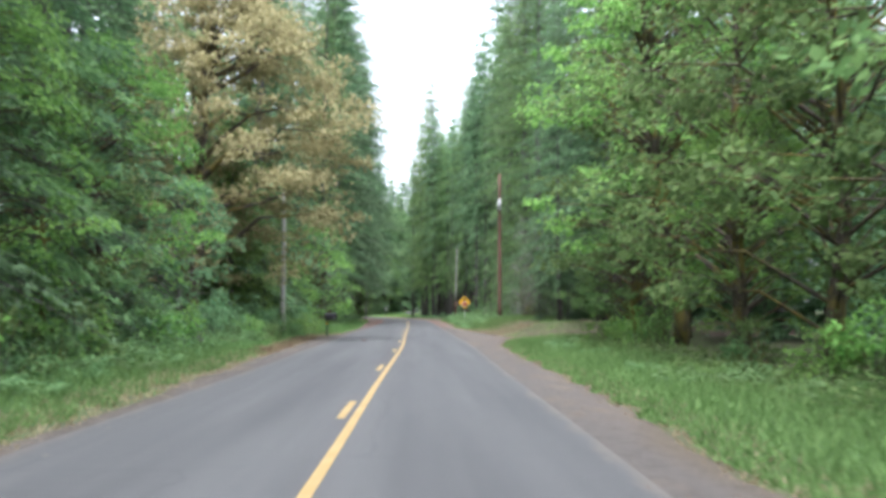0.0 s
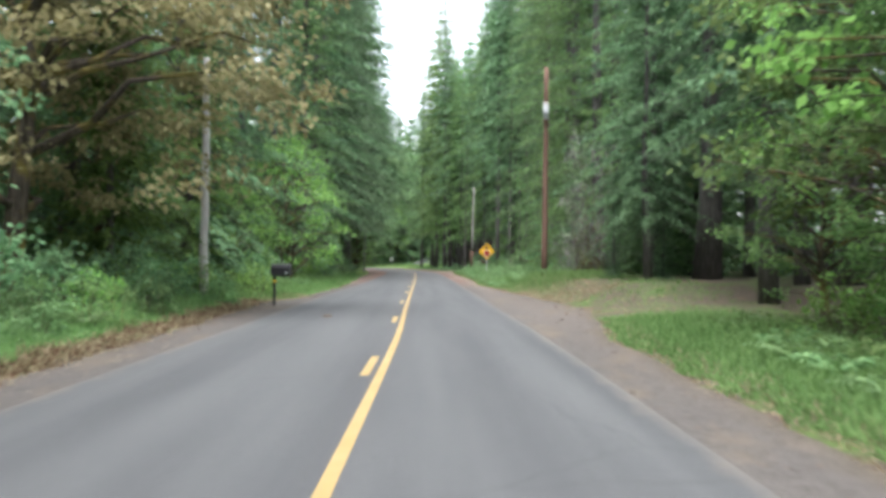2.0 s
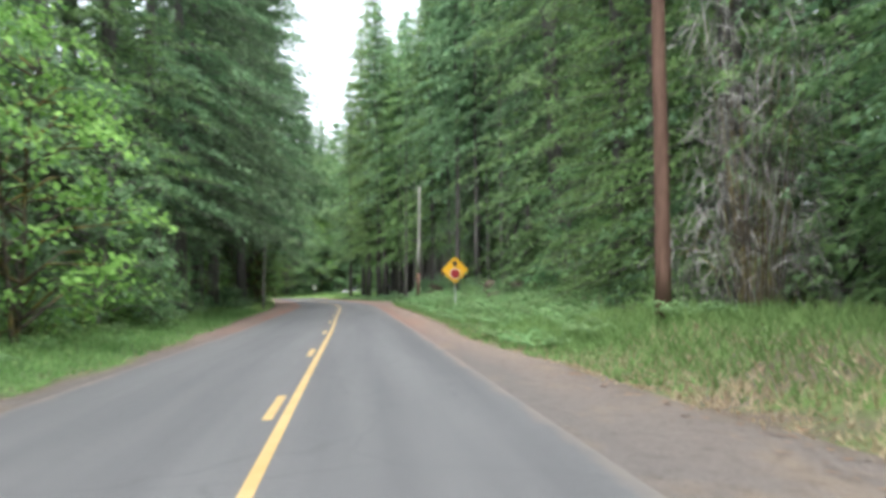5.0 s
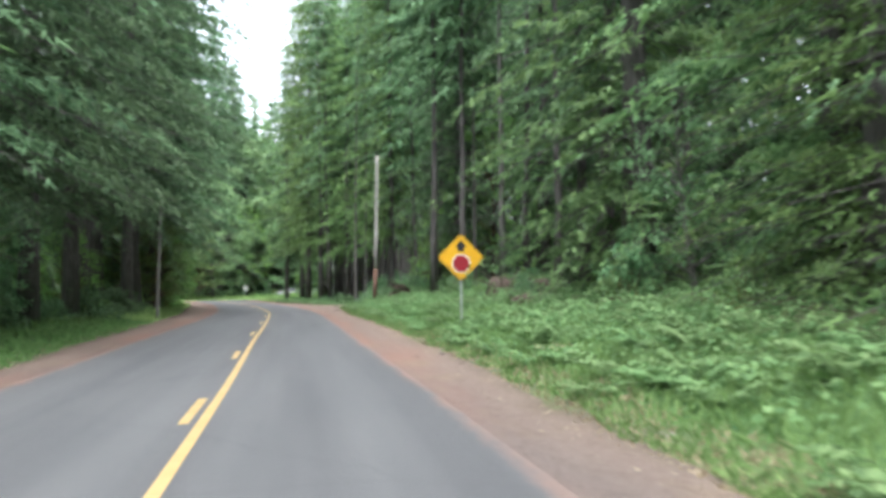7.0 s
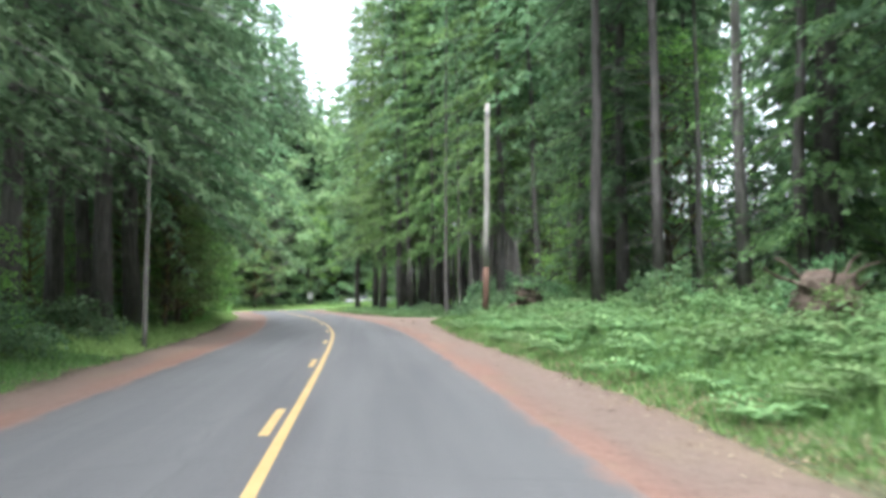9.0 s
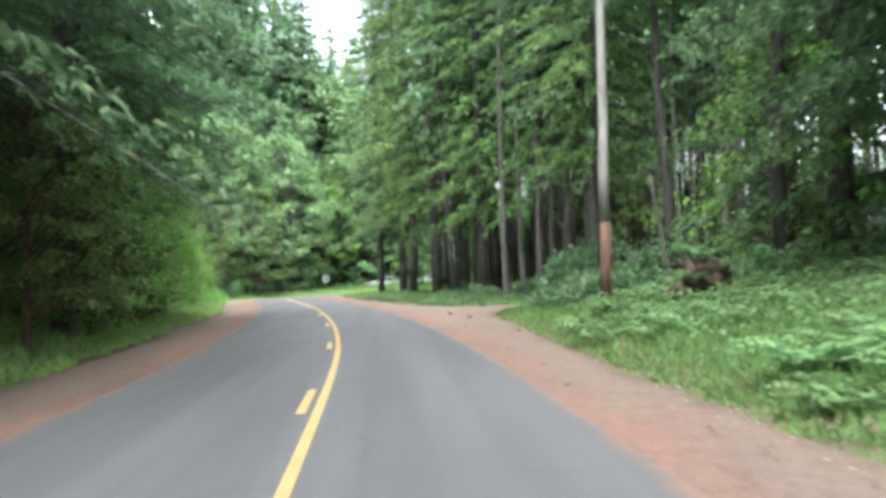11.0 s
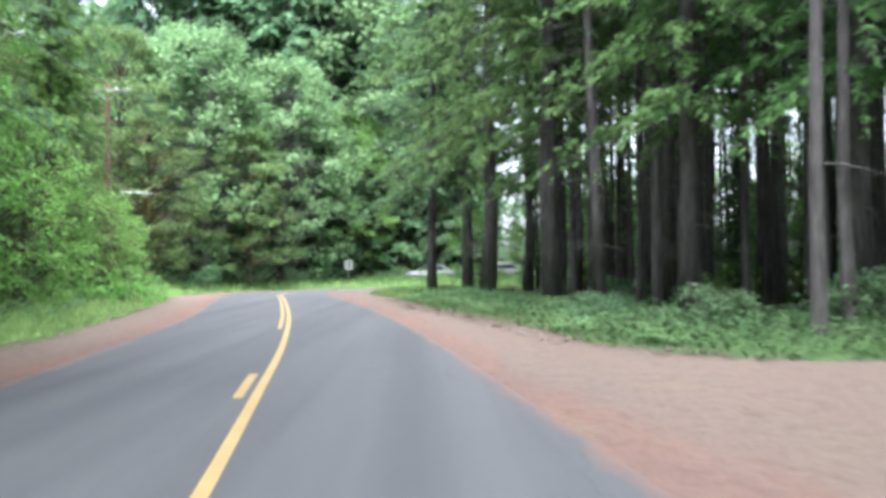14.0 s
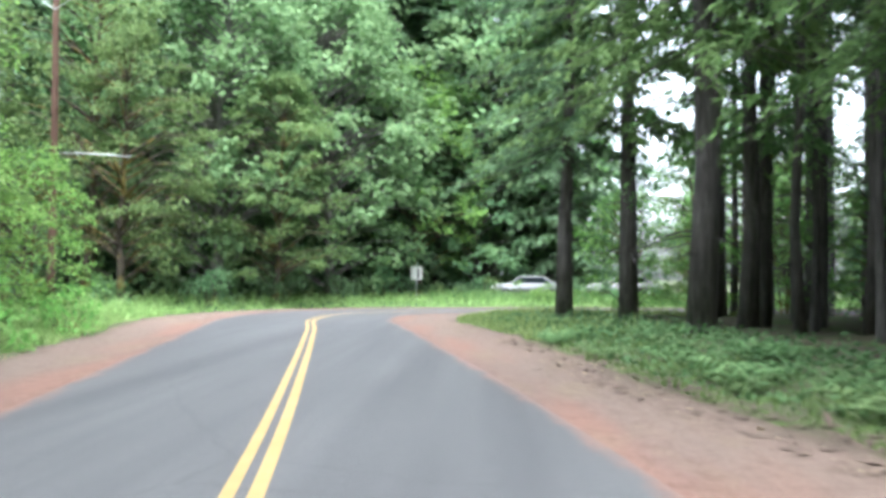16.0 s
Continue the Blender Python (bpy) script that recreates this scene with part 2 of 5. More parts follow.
M_BARK = bark("fir_bark", (0.066, 0.061, 0.058), (0.195, 0.183, 0.172))
M_BARK_MOSS = bark("mossy_bark", (0.03, 0.025, 0.02), (0.12, 0.10, 0.08), (0.16, 0.13, 0.04))
M_BARK_GREY = bark("alder_bark", (0.10, 0.095, 0.085), (0.30, 0.29, 0.27))
M_POLE_GREY = bark("weathered_pole_wood", (0.24, 0.23, 0.21), (0.47, 0.45, 0.42))
# lighter copy of the weathered wood, making up in colour for shade on one pole
M_POLE_PALE = bark("lightened_pole_wood", (0.33, 0.32, 0.30), (0.58, 0.565, 0.535))
M_POLE_RED = bark("creosoted_pole_wood", (0.085, 0.050, 0.037), (0.195, 0.120, 0.090))
M_SIGN = paint("sign_yellow", (0.56, 0.31, 0.012), 0.45, 0, 0.05, 3, 0.02)
M_SIGN_BACK = paint("sign_aluminium", (0.5, 0.5, 0.5), 0.4, 0.8)
M_BLACK = paint("black_paint", (0.02, 0.02, 0.022), 0.5)
M_RED = paint("sign_red", (0.23, 0.016, 0.024), 0.45, 0, 0.06, 3, 0.02)
M_WHITE = paint("white_paint", (0.78, 0.78, 0.76), 0.5)
M_STEEL = paint("galvanised_steel", (0.42, 0.44, 0.44), 0.5, 0.7)
M_ROOT = bark("torn_root_wood", (0.055, 0.041, 0.032), (0.185, 0.145, 0.115))


# ---------------------------------------------------------------- helpers
def linked(name, verts, faces, mat, parent=None, label="", smooth=False):
    me = bpy.data.meshes.new(name)
    me.from_pydata([tuple(v) for v in verts], [], [tuple(f) for f in faces])
    me.materials.append(mat)
    if smooth:
        me.shade_smooth()
    ob = new(name, me)
    if parent is not None:
        ob.parent = parent
    if label:
        tagged(ob, label)
    return ob


def part(name, bm, mat, parent=None, label="", smooth=False):
    """One mesh object from a bmesh, under a thing or a part."""
    me = bpy.data.meshes.new(name)
    bm.to_mesh(me)
    bm.free()
    me.materials.append(mat)
    if smooth:
        me.shade_smooth()
    ob = new(name, me)
    if parent is not None:
        ob.parent = parent
    if label:
        tagged(ob, label)
    return ob


def box(bm, size, at=(0, 0, 0), rot=(0, 0, 0), bevel=0.0):
    made = bmesh.ops.create_cube(bm, size=1.0, matrix=pose(*at, *rot) @ Matrix.Diagonal((*size, 1)))
    if bevel:
        edges = {e for v in made["verts"] for e in v.link_edges}
        bmesh.ops.bevel(bm, geom=list(edges), offset=bevel, segments=2, affect="EDGES", profile=0.6)
    return bm


def tube(points, radii, sides=8, wobble=0.0, rng=None):
    """Verts and faces of a tapered tube through the points."""
    points = np.asarray(points, float)
    n = len(points)
    tang = np.gradient(points, axis=0)
    tang /= np.linalg.norm(tang, axis=1)[:, None] + 1e-9
    ref = np.array([1.0, 0.0, 0.0]) if abs(tang[0][2]) > 0.7 else np.array([0.0, 0.0, 1.0])
    verts = []
    for i in range(n):
        a = np.cross(tang[i], ref)
        a /= np.linalg.norm(a) + 1e-9
        b = np.cross(tang[i], a)
        for k in range(sides):
            w = 2 * math.pi * k / sides
            r = radii[i] * (1 + (rng.uniform(-wobble, wobble) if wobble else 0))
            verts.append(points[i] + r * (math.cos(w) * a + math.sin(w) * b))
    faces = []
    for i in range(n - 1):
        for k in range(sides):
            k2 = (k + 1) % sides
            faces.append((i * sides + k, i * sides + k2, (i + 1) * sides + k2, (i + 1) * sides + k))
    faces.append(tuple(range(sides - 1, -1, -1)))
    faces.append(tuple((n - 1) * sides + k for k in range(sides)))
    return verts, faces


class Bag:
    """Gathers verts and faces of many small pieces of one part."""

    def __init__(self):
        self.v, self.f, self.n = [], [], 0

    def add(self, verts, faces):
        self.f.extend(tuple(i + self.n for i in f) for f in faces)
        self.v.extend(verts)
        self.n += len(verts)

    def blades(self, p, d, nrm, length, width, sag=0.0, mid=0.45):
        """Lozenge leaves: bases p, ways d, face normals nrm, all N x 3."""
        d = d / (np.linalg.norm(d, axis=1)[:, None] + 1e-9)
        s = np.cross(d, nrm)
        s /= np.linalg.norm(s, axis=1)[:, None] + 1e-9
        length = np.asarray(length).reshape(-1, 1) * np.ones((len(p), 1))
        width = np.asarray(width).reshape(-1, 1) * np.ones((len(p), 1))
        down = np.array([0, 0, -1.0]) * sag * length
        m = p + mid * length * d + down * 0.25
        quad = np.stack([p, m + s * width / 2, p + length * d + down, m - s * width / 2], 1)
        k = len(p)
        self.v.extend(map(tuple, quad.reshape(-1, 3)))
        base = self.n + 4 * np.arange(k)
        self.f.extend(map(tuple, np.stack([base, base + 1, base + 2, base + 3], 1).tolist()))
        self.n += 4 * k

    def spikes(self, p, d, nrm, length, width, sag=0.0):
        """Needle sprays: one narrow triangle each, widest near its base."""
        d = d / (np.linalg.norm(d, axis=1)[:, None] + 1e-9)
        s = np.cross(d, nrm)
        s /= np.linalg.norm(s, axis=1)[:, None] + 1e-9
        length = np.asarray(length).reshape(-1, 1) * np.ones((len(p), 1))
        width = np.asarray(width).reshape(-1, 1) * np.ones((len(p), 1))
        tip = p + length * d + np.array([0, 0, -1.0]) * sag * length
        tri = np.stack([p + s * width / 2, tip, p - s * width / 2], 1)
        k = len(p)
        self.v.extend(map(tuple, tri.reshape(-1, 3)))
        base = self.n + 3 * np.arange(k)
        self.f.extend(map(tuple, np.stack([base, base + 1, base + 2], 1).tolist()))
        self.n += 3 * k

    def make(self, name, mat, parent=None, label="", smooth=False):
        return linked(name, self.v, self.f, mat, parent, label, smooth)


def sphere_ways(rng, n):
    v = rng.normal(size=(n, 3))
    return v / np.linalg.norm(v, axis=1)[:, None]


# ---------------------------------------------------------------- the road's line and the lie of the land
CENTRE = [(-1.3, -90), (-1.25, -40), (-1.12, -10), (-0.88, 9), (-0.77, 21), (-0.53, 42), (-0.57, 56), (-0.60, 70), (-0.61, 84), (-0.62, 97), (-0.73, 110),
          (-0.79, 126), (-0.99, 142), (-1.42, 152.5), (-2.08, 162), (-2.85, 170.5), (-3.65, 178.5), (-4.92, 189), (-6.4, 199.5), (-7.95, 210), (-9.0, 217),
          (-8.5, 223), (-5.0, 227.2), (2, 229.8), (12, 231.5), (30, 233), (90, 238)]


def spline(points, per=12):
    """Catmull-Rom through the points."""
    p = np.array([points[0], *points, points[-1]], float)
    out = []
    for i in range(1, len(p) - 2):
        for t in np.linspace(0, 1, per, endpoint=False):
            a, b, c, d = p[i - 1:i + 3]
            out.append(0.5 * (2 * b + (c - a) * t + (2 * a - 5 * b + 4 * c - d) * t * t + (3 * b - a - 3 * c + d) * t ** 3))
    out.append(p[-2])
    return np.array(out)


def even(line, gap):
    """The line sampled anew at even gaps."""
    seg = np.r_[0, np.cumsum(np.linalg.norm(np.diff(line, axis=0), axis=1))]
    s = np.arange(0, seg[-1], gap)
    return np.stack([np.interp(s, seg, line[:, 0]), np.interp(s, seg, line[:, 1])], 1)


LINE = even(spline(CENTRE), 0.8)
WAY = np.gradient(LINE, axis=0)
WAY /= np.linalg.norm(WAY, axis=1)[:, None]
SIDE = np.stack([WAY[:, 1], -WAY[:, 0]], 1)          # to the right of travel
ALONG = np.arange(len(LINE)) * 0.8                  # metres along the line
START = ALONG[np.argmin(abs(LINE[:, 1]))]           # where y is 0
ALONG = ALONG - START                               # about y on the straight part


def offset(x, y):
    """Metres to the right of the yellow line, and metres along it."""
    q = np.stack([np.ravel(x), np.ravel(y)], 1).astype(float)
    d, s = np.empty(len(q)), np.empty(len(q))
    for i in range(0, len(q), 4000):
        c = q[i:i + 4000]
        gap = ((c[:, None, :] - LINE[None]) ** 2).sum(2)
        k = gap.argmin(1)
        r = c - LINE[k]
        side = (r * SIDE[k]).sum(1)
        d[i:i + 4000] = np.sign(side + 1e-9) * np.sqrt(gap[np.arange(len(c)), k])
        s[i:i + 4000] = ALONG[k]
    return d, s


def smooth(v, a, b):
    t = np.clip((np.asarray(v, float) - a) / (b - a), 0, 1)
    return t * t * (3 - 2 * t)


LEFT_EDGE = ((-90, -3.4), (25, -3.4), (40, -3.65), (70, -3.6), (95, -3.4), (170, -3.4), (190, -3.1), (210, -3.4), (340, -3.4))
RIGHT_EDGE = ((-90, 2.95), (195, 2.98), (205, 2.8), (218, 2.65), (340, 2.9))
RIGHT_OUT = ((-90, 3.8), (0, 3.8), (10, 3.95), (20, 4.1), (36, 4.1), (45, 4.4), (48, 5.0), (52, 5.4), (56, 5.8), (61, 5.6),
             (73, 5.0), (88, 4.1), (98, 4.5), (115, 4.7), (140, 4.6), (148, 5.0), (153, 5.4), (158, 5.75), (161, 6.2), (164, 6.8), (166, 7.4), (168, 15.0), (171, 15.0),
             (172.5, 8.0), (174, 6.8), (177, 5.8), (187, 5.6), (195, 5.1), (206, 5.4), (213, 5.0), (340, 4.6))
LEFT_OUT = ((-90, -3.8), (0, -3.6), (12, -3.75), (20, -4.1), (30, -4.4), (45, -4.8), (55, -5.0), (59, -5.2), (64, -4.3), (80, -4.1), (100, -4.5),
            (115, -5.0), (150, -5.6), (165, -5.9), (185, -5.2), (205, -5.5), (217, -6.0), (340, -5.0))


def table(rows, s):
    a = np.array(rows)
    return np.interp(s, a[:, 0], a[:, 1])


def ripple(x, y):
    """A gentle unevenness of the ground."""
    return (np.sin(x * 0.9 + 1.3 * np.sin(y * 0.31)) * np.sin(y * 0.77 + np.sin(x * 0.5)) * 0.6
            + np.sin(x * 2.3 + y * 1.1) * np.sin(y * 2.9 - x * 1.7) * 0.4)


def land(x, y):
    """The ground's height."""
    x, y = np.ravel(np.asarray(x, float)), np.ravel(np.asarray(y, float))
    d, s = offset(x, y)
    ro, lo = table(RIGHT_OUT, s), table(LEFT_OUT, s)
    out = np.where(d > 0, d - ro, lo - d)              # metres past the gravel
    rough = ripple(x, y)
    z = -0.05 + 0.055 * smooth(out, -0.5, 0.35) + 0.03 * rough * smooth(out, -0.6, 0.4)
    z = z + 0.10 * rough * smooth(out, 1.0, 4.0)
    bank = smooth(s, 70, 100) * (1 - smooth(s, 150, 160))
    z = z + np.where(d > 0, bank * (0.55 * smooth(out, 0.2, 3.0) + 0.6 * smooth(out, 2.5, 6.5)), 0)
    early = smooth(s, 52, 58) * (1 - smooth(s, 74, 90))
    z = z + np.where(d > 0, 0.65 * early * smooth(out, 0.3, 3.0), 0)
    z = z + np.where(d < 0, 0.25 * smooth(out, 0.3, 3.0), 0.12 * smooth(out, 0.3, 3.0))
    inside = np.minimum(d - table(LEFT_EDGE, s), table(RIGHT_EDGE, s) - d)
    return z - 0.05 * smooth(inside, 0.0, 0.3)


def land1(x, y):
    return float(land([x], [y])[0])


def ribbon(name, inner, outer, zs, mat, s0, s1, label, across=6, jag=0.0):
    """A strip along the road between two offsets (each a number or a table)."""
    keep = (ALONG >= s0) & (ALONG <= s1)
    line, side, s = LINE[keep], SIDE[keep], ALONG[keep]
    a = table(inner, s) if isinstance(inner, tuple) else np.full(len(s), float(inner))
    b = table(outer, s) if isinstance(outer, tuple) else np.full(len(s), float(outer))
    if jag:
        rng = np.random.default_rng(5)
        b = b + jag * np.convolve(rng.normal(size=len(s) + 4), np.ones(5) / 3, "valid")
    verts, faces = [], []
    for i in range(len(s)):
        for k in range(across + 1):
            f = k / across
            o = a[i] + (b[i] - a[i]) * f
            z = zs[0] + (zs[1] - zs[0]) * f
            verts.append((*(line[i] + side[i] * o), z))
    w = across + 1
    for i in range(len(s) - 1):
        for k in range(across):
            q = (i * w + k, i * w + k + 1, (i + 1) * w + k + 1, (i + 1) * w + k)
            faces.append(q if b[0] > a[0] else q[::-1])
    ob = linked(name, verts, faces, mat, None, "", True)
    rim = np.array([[min(f, 1 - f) * abs(b[i] - a[i]) for f in np.arange(across + 1) / across] for i in range(len(s))])
    att = ob.data.attributes.new("rim", "FLOAT", "POINT")
    att.data.foreach_set("value", rim.ravel().astype(np.float32))
    past = np.array([[f * abs(b[i] - a[i]) for f in np.arange(across + 1) / across] for i in range(len(s))])
    att = ob.data.attributes.new("past", "FLOAT", "POINT")
    att.data.foreach_set("value", past.ravel().astype(np.float32))
    left = np.array([[(1 - f) * abs(b[i] - a[i]) for f in np.arange(across + 1) / across] for i in range(len(s))])
    att = ob.data.attributes.new("left_over", "FLOAT", "POINT")
    att.data.foreach_set("value", left.ravel().astype(np.float32))
    return tagged(ob, label, kind="structure")


# ---------------------------------------------------------------- ground, road, lines
def build_ground():
    xs = np.unique(np.r_[np.arange(-34, 34.1, 0.8), np.geomspace(34, 1500, 14), -np.geomspace(34, 1500, 14)])
    ys = np.unique(np.r_[np.arange(-30, 245.1, 1.0), -np.geomspace(30, 1400, 12), 245 + np.geomspace(1, 1600, 14)])
    gx, gy = np.meshgrid(xs, ys)
    z = land(gx, gy)
    verts = np.stack([gx.ravel(), gy.ravel(), z], 1)
    w = len(xs)
    i, k = np.meshgrid(np.arange(len(ys) - 1), np.arange(w - 1), indexing="ij")
    a = (i * w + k).ravel()
    faces = np.stack([a, a + 1, a + w + 1, a + w], 1).tolist()
    ob = linked("ground", verts, faces, M_GROUND, None, "", True)
    d, s = offset(gx, gy)
    out = np.where(d > 0, d - table(RIGHT_OUT, s), table(LEFT_OUT, s) - d)
    brown = np.where(d > 0, smooth(s, 50.5, 53.5) * (1 - smooth(s, 72, 78)), 0) + np.where(d > 0, smooth(s, 176, 180), 0) * 0.6
    turf = smooth(out, 0.1, 0.7) * (1 - 0.75 * smooth(out, 3.0, 6.0)) * (1 - np.minimum(1, brown) * 0.9)
    att = ob.data.attributes.new("turf", "FLOAT", "POINT")
    att.data.foreach_set("value", turf.astype(np.float32))
    tagged(ob, "brown forest soil with moss and leaf litter", kind="structure")


build_ground()
ribbon("road", LEFT_EDGE, RIGHT_EDGE, (0.02, 0.02), M_ASPHALT, -88, 330, "worn grey asphalt two-lane country road", 26)
ribbon("shoulder_right", tuple((s, o - 0.05) for s, o in RIGHT_EDGE), RIGHT_OUT, (0.012, 0.0), M_SHOULDER, -88, 330, "gravel road shoulder, red cinder in places", 8, 0.12)
ribbon("shoulder_left", tuple((s, o + 0.05) for s, o in LEFT_EDGE), LEFT_OUT, (0.012, 0.0), M_SHOULDER, -88, 330, "gravel road shoulder, red cinder in places", 6, 0.12)


def marking(name, o, s0, s1, width=0.11, label=""):
    keep = ALONG[(ALONG > s0) & (ALONG < s1)]
    s = np.r_[s0, keep, s1]
    x, y = np.interp(s, ALONG, LINE[:, 0]), np.interp(s, ALONG, LINE[:, 1])
    nx, ny = np.interp(s, ALONG, SIDE[:, 0]), np.interp(s, ALONG, SIDE[:, 1])
    verts, faces = [], []
    for i in range(len(s)):
        for e in (o - width / 2, o + width / 2):
            verts.append((x[i] + nx[i] * e, y[i] + ny[i] * e, 0.025))
    for i in range(len(s) - 1):
        faces.append((2 * i, 2 * i + 1, 2 * i + 3, 2 * i + 2))
    ob = linked(name, verts, faces, M_LINE)
    return tagged(ob, label, kind="structure")


marking("solid_centre_line", 0.0, -80, 330, 0.12, "solid yellow painted centre line on asphalt")
DASH_ENDS = (-30, -18.4, -6.0, 5.2, 16.4, 27.6, 39.1, 50.5, 61.4, 72.6, 83.6, 94.6, 105.3, 116.6, 127.5, 138.4, 149.6, 161.2, 172.4)
for end in DASH_ENDS:
    marking("dashed_centre_line", -0.205, end - 2.65, end, 0.12, "short yellow painted dash beside the centre line")
marking("second_centre_line", -0.200, 183.1, 330, 0.105, "second solid yellow line on asphalt")


# ---------------------------------------------------------------- trees
def trunk_mesh(height, radius, rng, sides=9, lean=0.0, top=0.12, flare=1.3, wave=0.012):
    z = np.linspace(0, 1, 11)
    bend = np.cumsum(rng.normal(scale=wave, size=(11, 2)), axis=0) * height * 0.5
    bend -= bend[0]
    bend[:, 0] += lean * z * height
    pts = np.stack([bend[:, 0], bend[:, 1], z * height - 0.25], 1)
    rad = radius * (1 - (1 - top) * z)
    rad[0] *= flare
    rad[1] *= 1.08
    return pts, rad


def conifer(seed, height, low, reach, mat, levels=34, arms=6, twigs=1.0, droop=0.35, bare=0, radius=None, bark_mat=None, gap=0.3, blade=1.0, crowd=1.2, arms_shown=True, broad=1.0, feather=False):
    """A fir or cedar: trunk, bare limbs and needle sprays on drooping arms."""
    rng = np.random.default_rng(seed)
    root = new("conifer_tree")
    radius = radius or height * 0.0125
    pts, rad = trunk_mesh(height, radius, rng, top=0.06, wave=0.0045)
    v, f = tube(pts, rad, 9, 0.06, rng)
    linked("trunk", v, f, bark_mat or M_BARK, root, "", True)
    limbs, crown = Bag(), Bag()
    zs = low + (height - low) * np.r_[np.linspace(0, 0.99, levels) ** crowd, np.linspace(0.5, 0.985, levels // 2)]
    for z in zs:
        f0 = (z - low) / (height - low)
        mid = np.array([np.interp(z, pts[:, 2], pts[:, 0]), np.interp(z, pts[:, 2], pts[:, 1]), z])
        turn = rng.uniform(0, 6.28)
        for k in range(arms):
            a = turn + 6.283 * k / arms + rng.normal(scale=0.25)
            shape = (1 - f0) ** 0.45 * (0.6 + 0.4 * min(1, f0 * 5 + 0.35))
            long = reach * shape * rng.uniform(0.6, 1.12) + 0.25
            out = np.array([math.cos(a), math.sin(a), 0])
            rise = rng.normal(0.02, 0.12) + 0.35 * f0
            n = max(3, int(long / gap))
            t = np.linspace(0.12, 1, n)
            arm = mid + out * (long * t)[:, None] + np.array([0, 0, 1.0]) * (long * (rise * t - droop * t ** 2))[:, None]
            arm = arm + np.array([0, 0, rng.normal(scale=0.25)])
            if arms_shown:
                v, f = tube(np.r_[[mid], arm[np.linspace(0, n - 1, 2).astype(int)]], np.linspace(0.017 * long ** 0.5, 0.005, 3), 3)
                limbs.add(v, f)
            side = np.cross(out, [0, 0, 1.0])
            reps = max(1, int(round(twigs)))
            for sgn in (-1, 1):
                for _ in range(reps):
                    m = len(arm)
                    fade = np.clip(1.25 - t, 0.3, 1) * (0.5 + 0.5 * np.minimum(1, t * 3))
                    long_t = blade * (0.17 + 0.17 * long ** 0.6) * fade * rng.uniform(0.6, 1.3, m)
                    dirs = (out * rng.uniform(0.35, 0.9, (m, 1)) + side * sgn * rng.uniform(0.5, 1.0, (m, 1))
                            + np.array([0, 0, 1.0]) * rng.uniform(-0.75, 0.12, (m, 1)))
                    nr = np.array([0, 0, 1.0]) + 0.5 * rng.normal(size=(m, 3))
                    base = arm + rng.normal(scale=0.09, size=(m, 3))
                    crown.spikes(base, dirs, nr, long_t, long_t * broad * rng.uniform(0.22, 0.36, m), 0.25)
                    if feather:
                        dirs /= np.linalg.norm(dirs, axis=1)[:, None]
                        flat = np.cross(dirs, nr)
                        flat /= np.linalg.norm(flat, axis=1)[:, None] + 1e-9
                        for bend in (-1, 1):
                            fork = base + dirs * (long_t * rng.uniform(0.15, 0.5, m))[:, None]
                            crown.spikes(fork, dirs + bend * flat * rng.uniform(0.5, 1.0, (m, 1)), nr, 0.62 * long_t, 0.62 * long_t * broad * rng.uniform(0.22, 0.38, m), 0.3)
            tip = np.tile(out + [0, 0, -droop], (2, 1)), np.tile([0, 0, 1.0], (2, 1)) + 0.3 * rng.normal(size=(2, 3))
            if feather:
                crown.spikes(arm[-2:], *tip, 0.32, 0.07, 0.2)
            else:
                crown.blades(arm[-2:], *tip, 0.45, 0.16, 0.2)
    for _ in range(bare):
        z = rng.uniform(1.5, low)
        mid = np.array([np.interp(z, pts[:, 2], pts[:, 0]), np.interp(z, pts[:, 2], pts[:, 1]), z])
        a = rng.uniform(0, 6.28)
        long = min(1.5, rng.uniform(0.4, 2.6) * reach / 4)
        t = np.linspace(0, 1, 4)
        arm = mid + np.stack([np.cos(a) * long * t, np.sin(a) * long * t, -0.25 * long * t ** 2], 1)
        v, f = tube(arm, [0.025, 0.018, 0.011, 0.004], 3)
        limbs.add(v, f)
    if limbs.v:
        tagged(limbs.make("branching", M_BARK, root), kind="stuff")
    tagged(crown.make("crown", mat, root), kind="stuff")
    return root


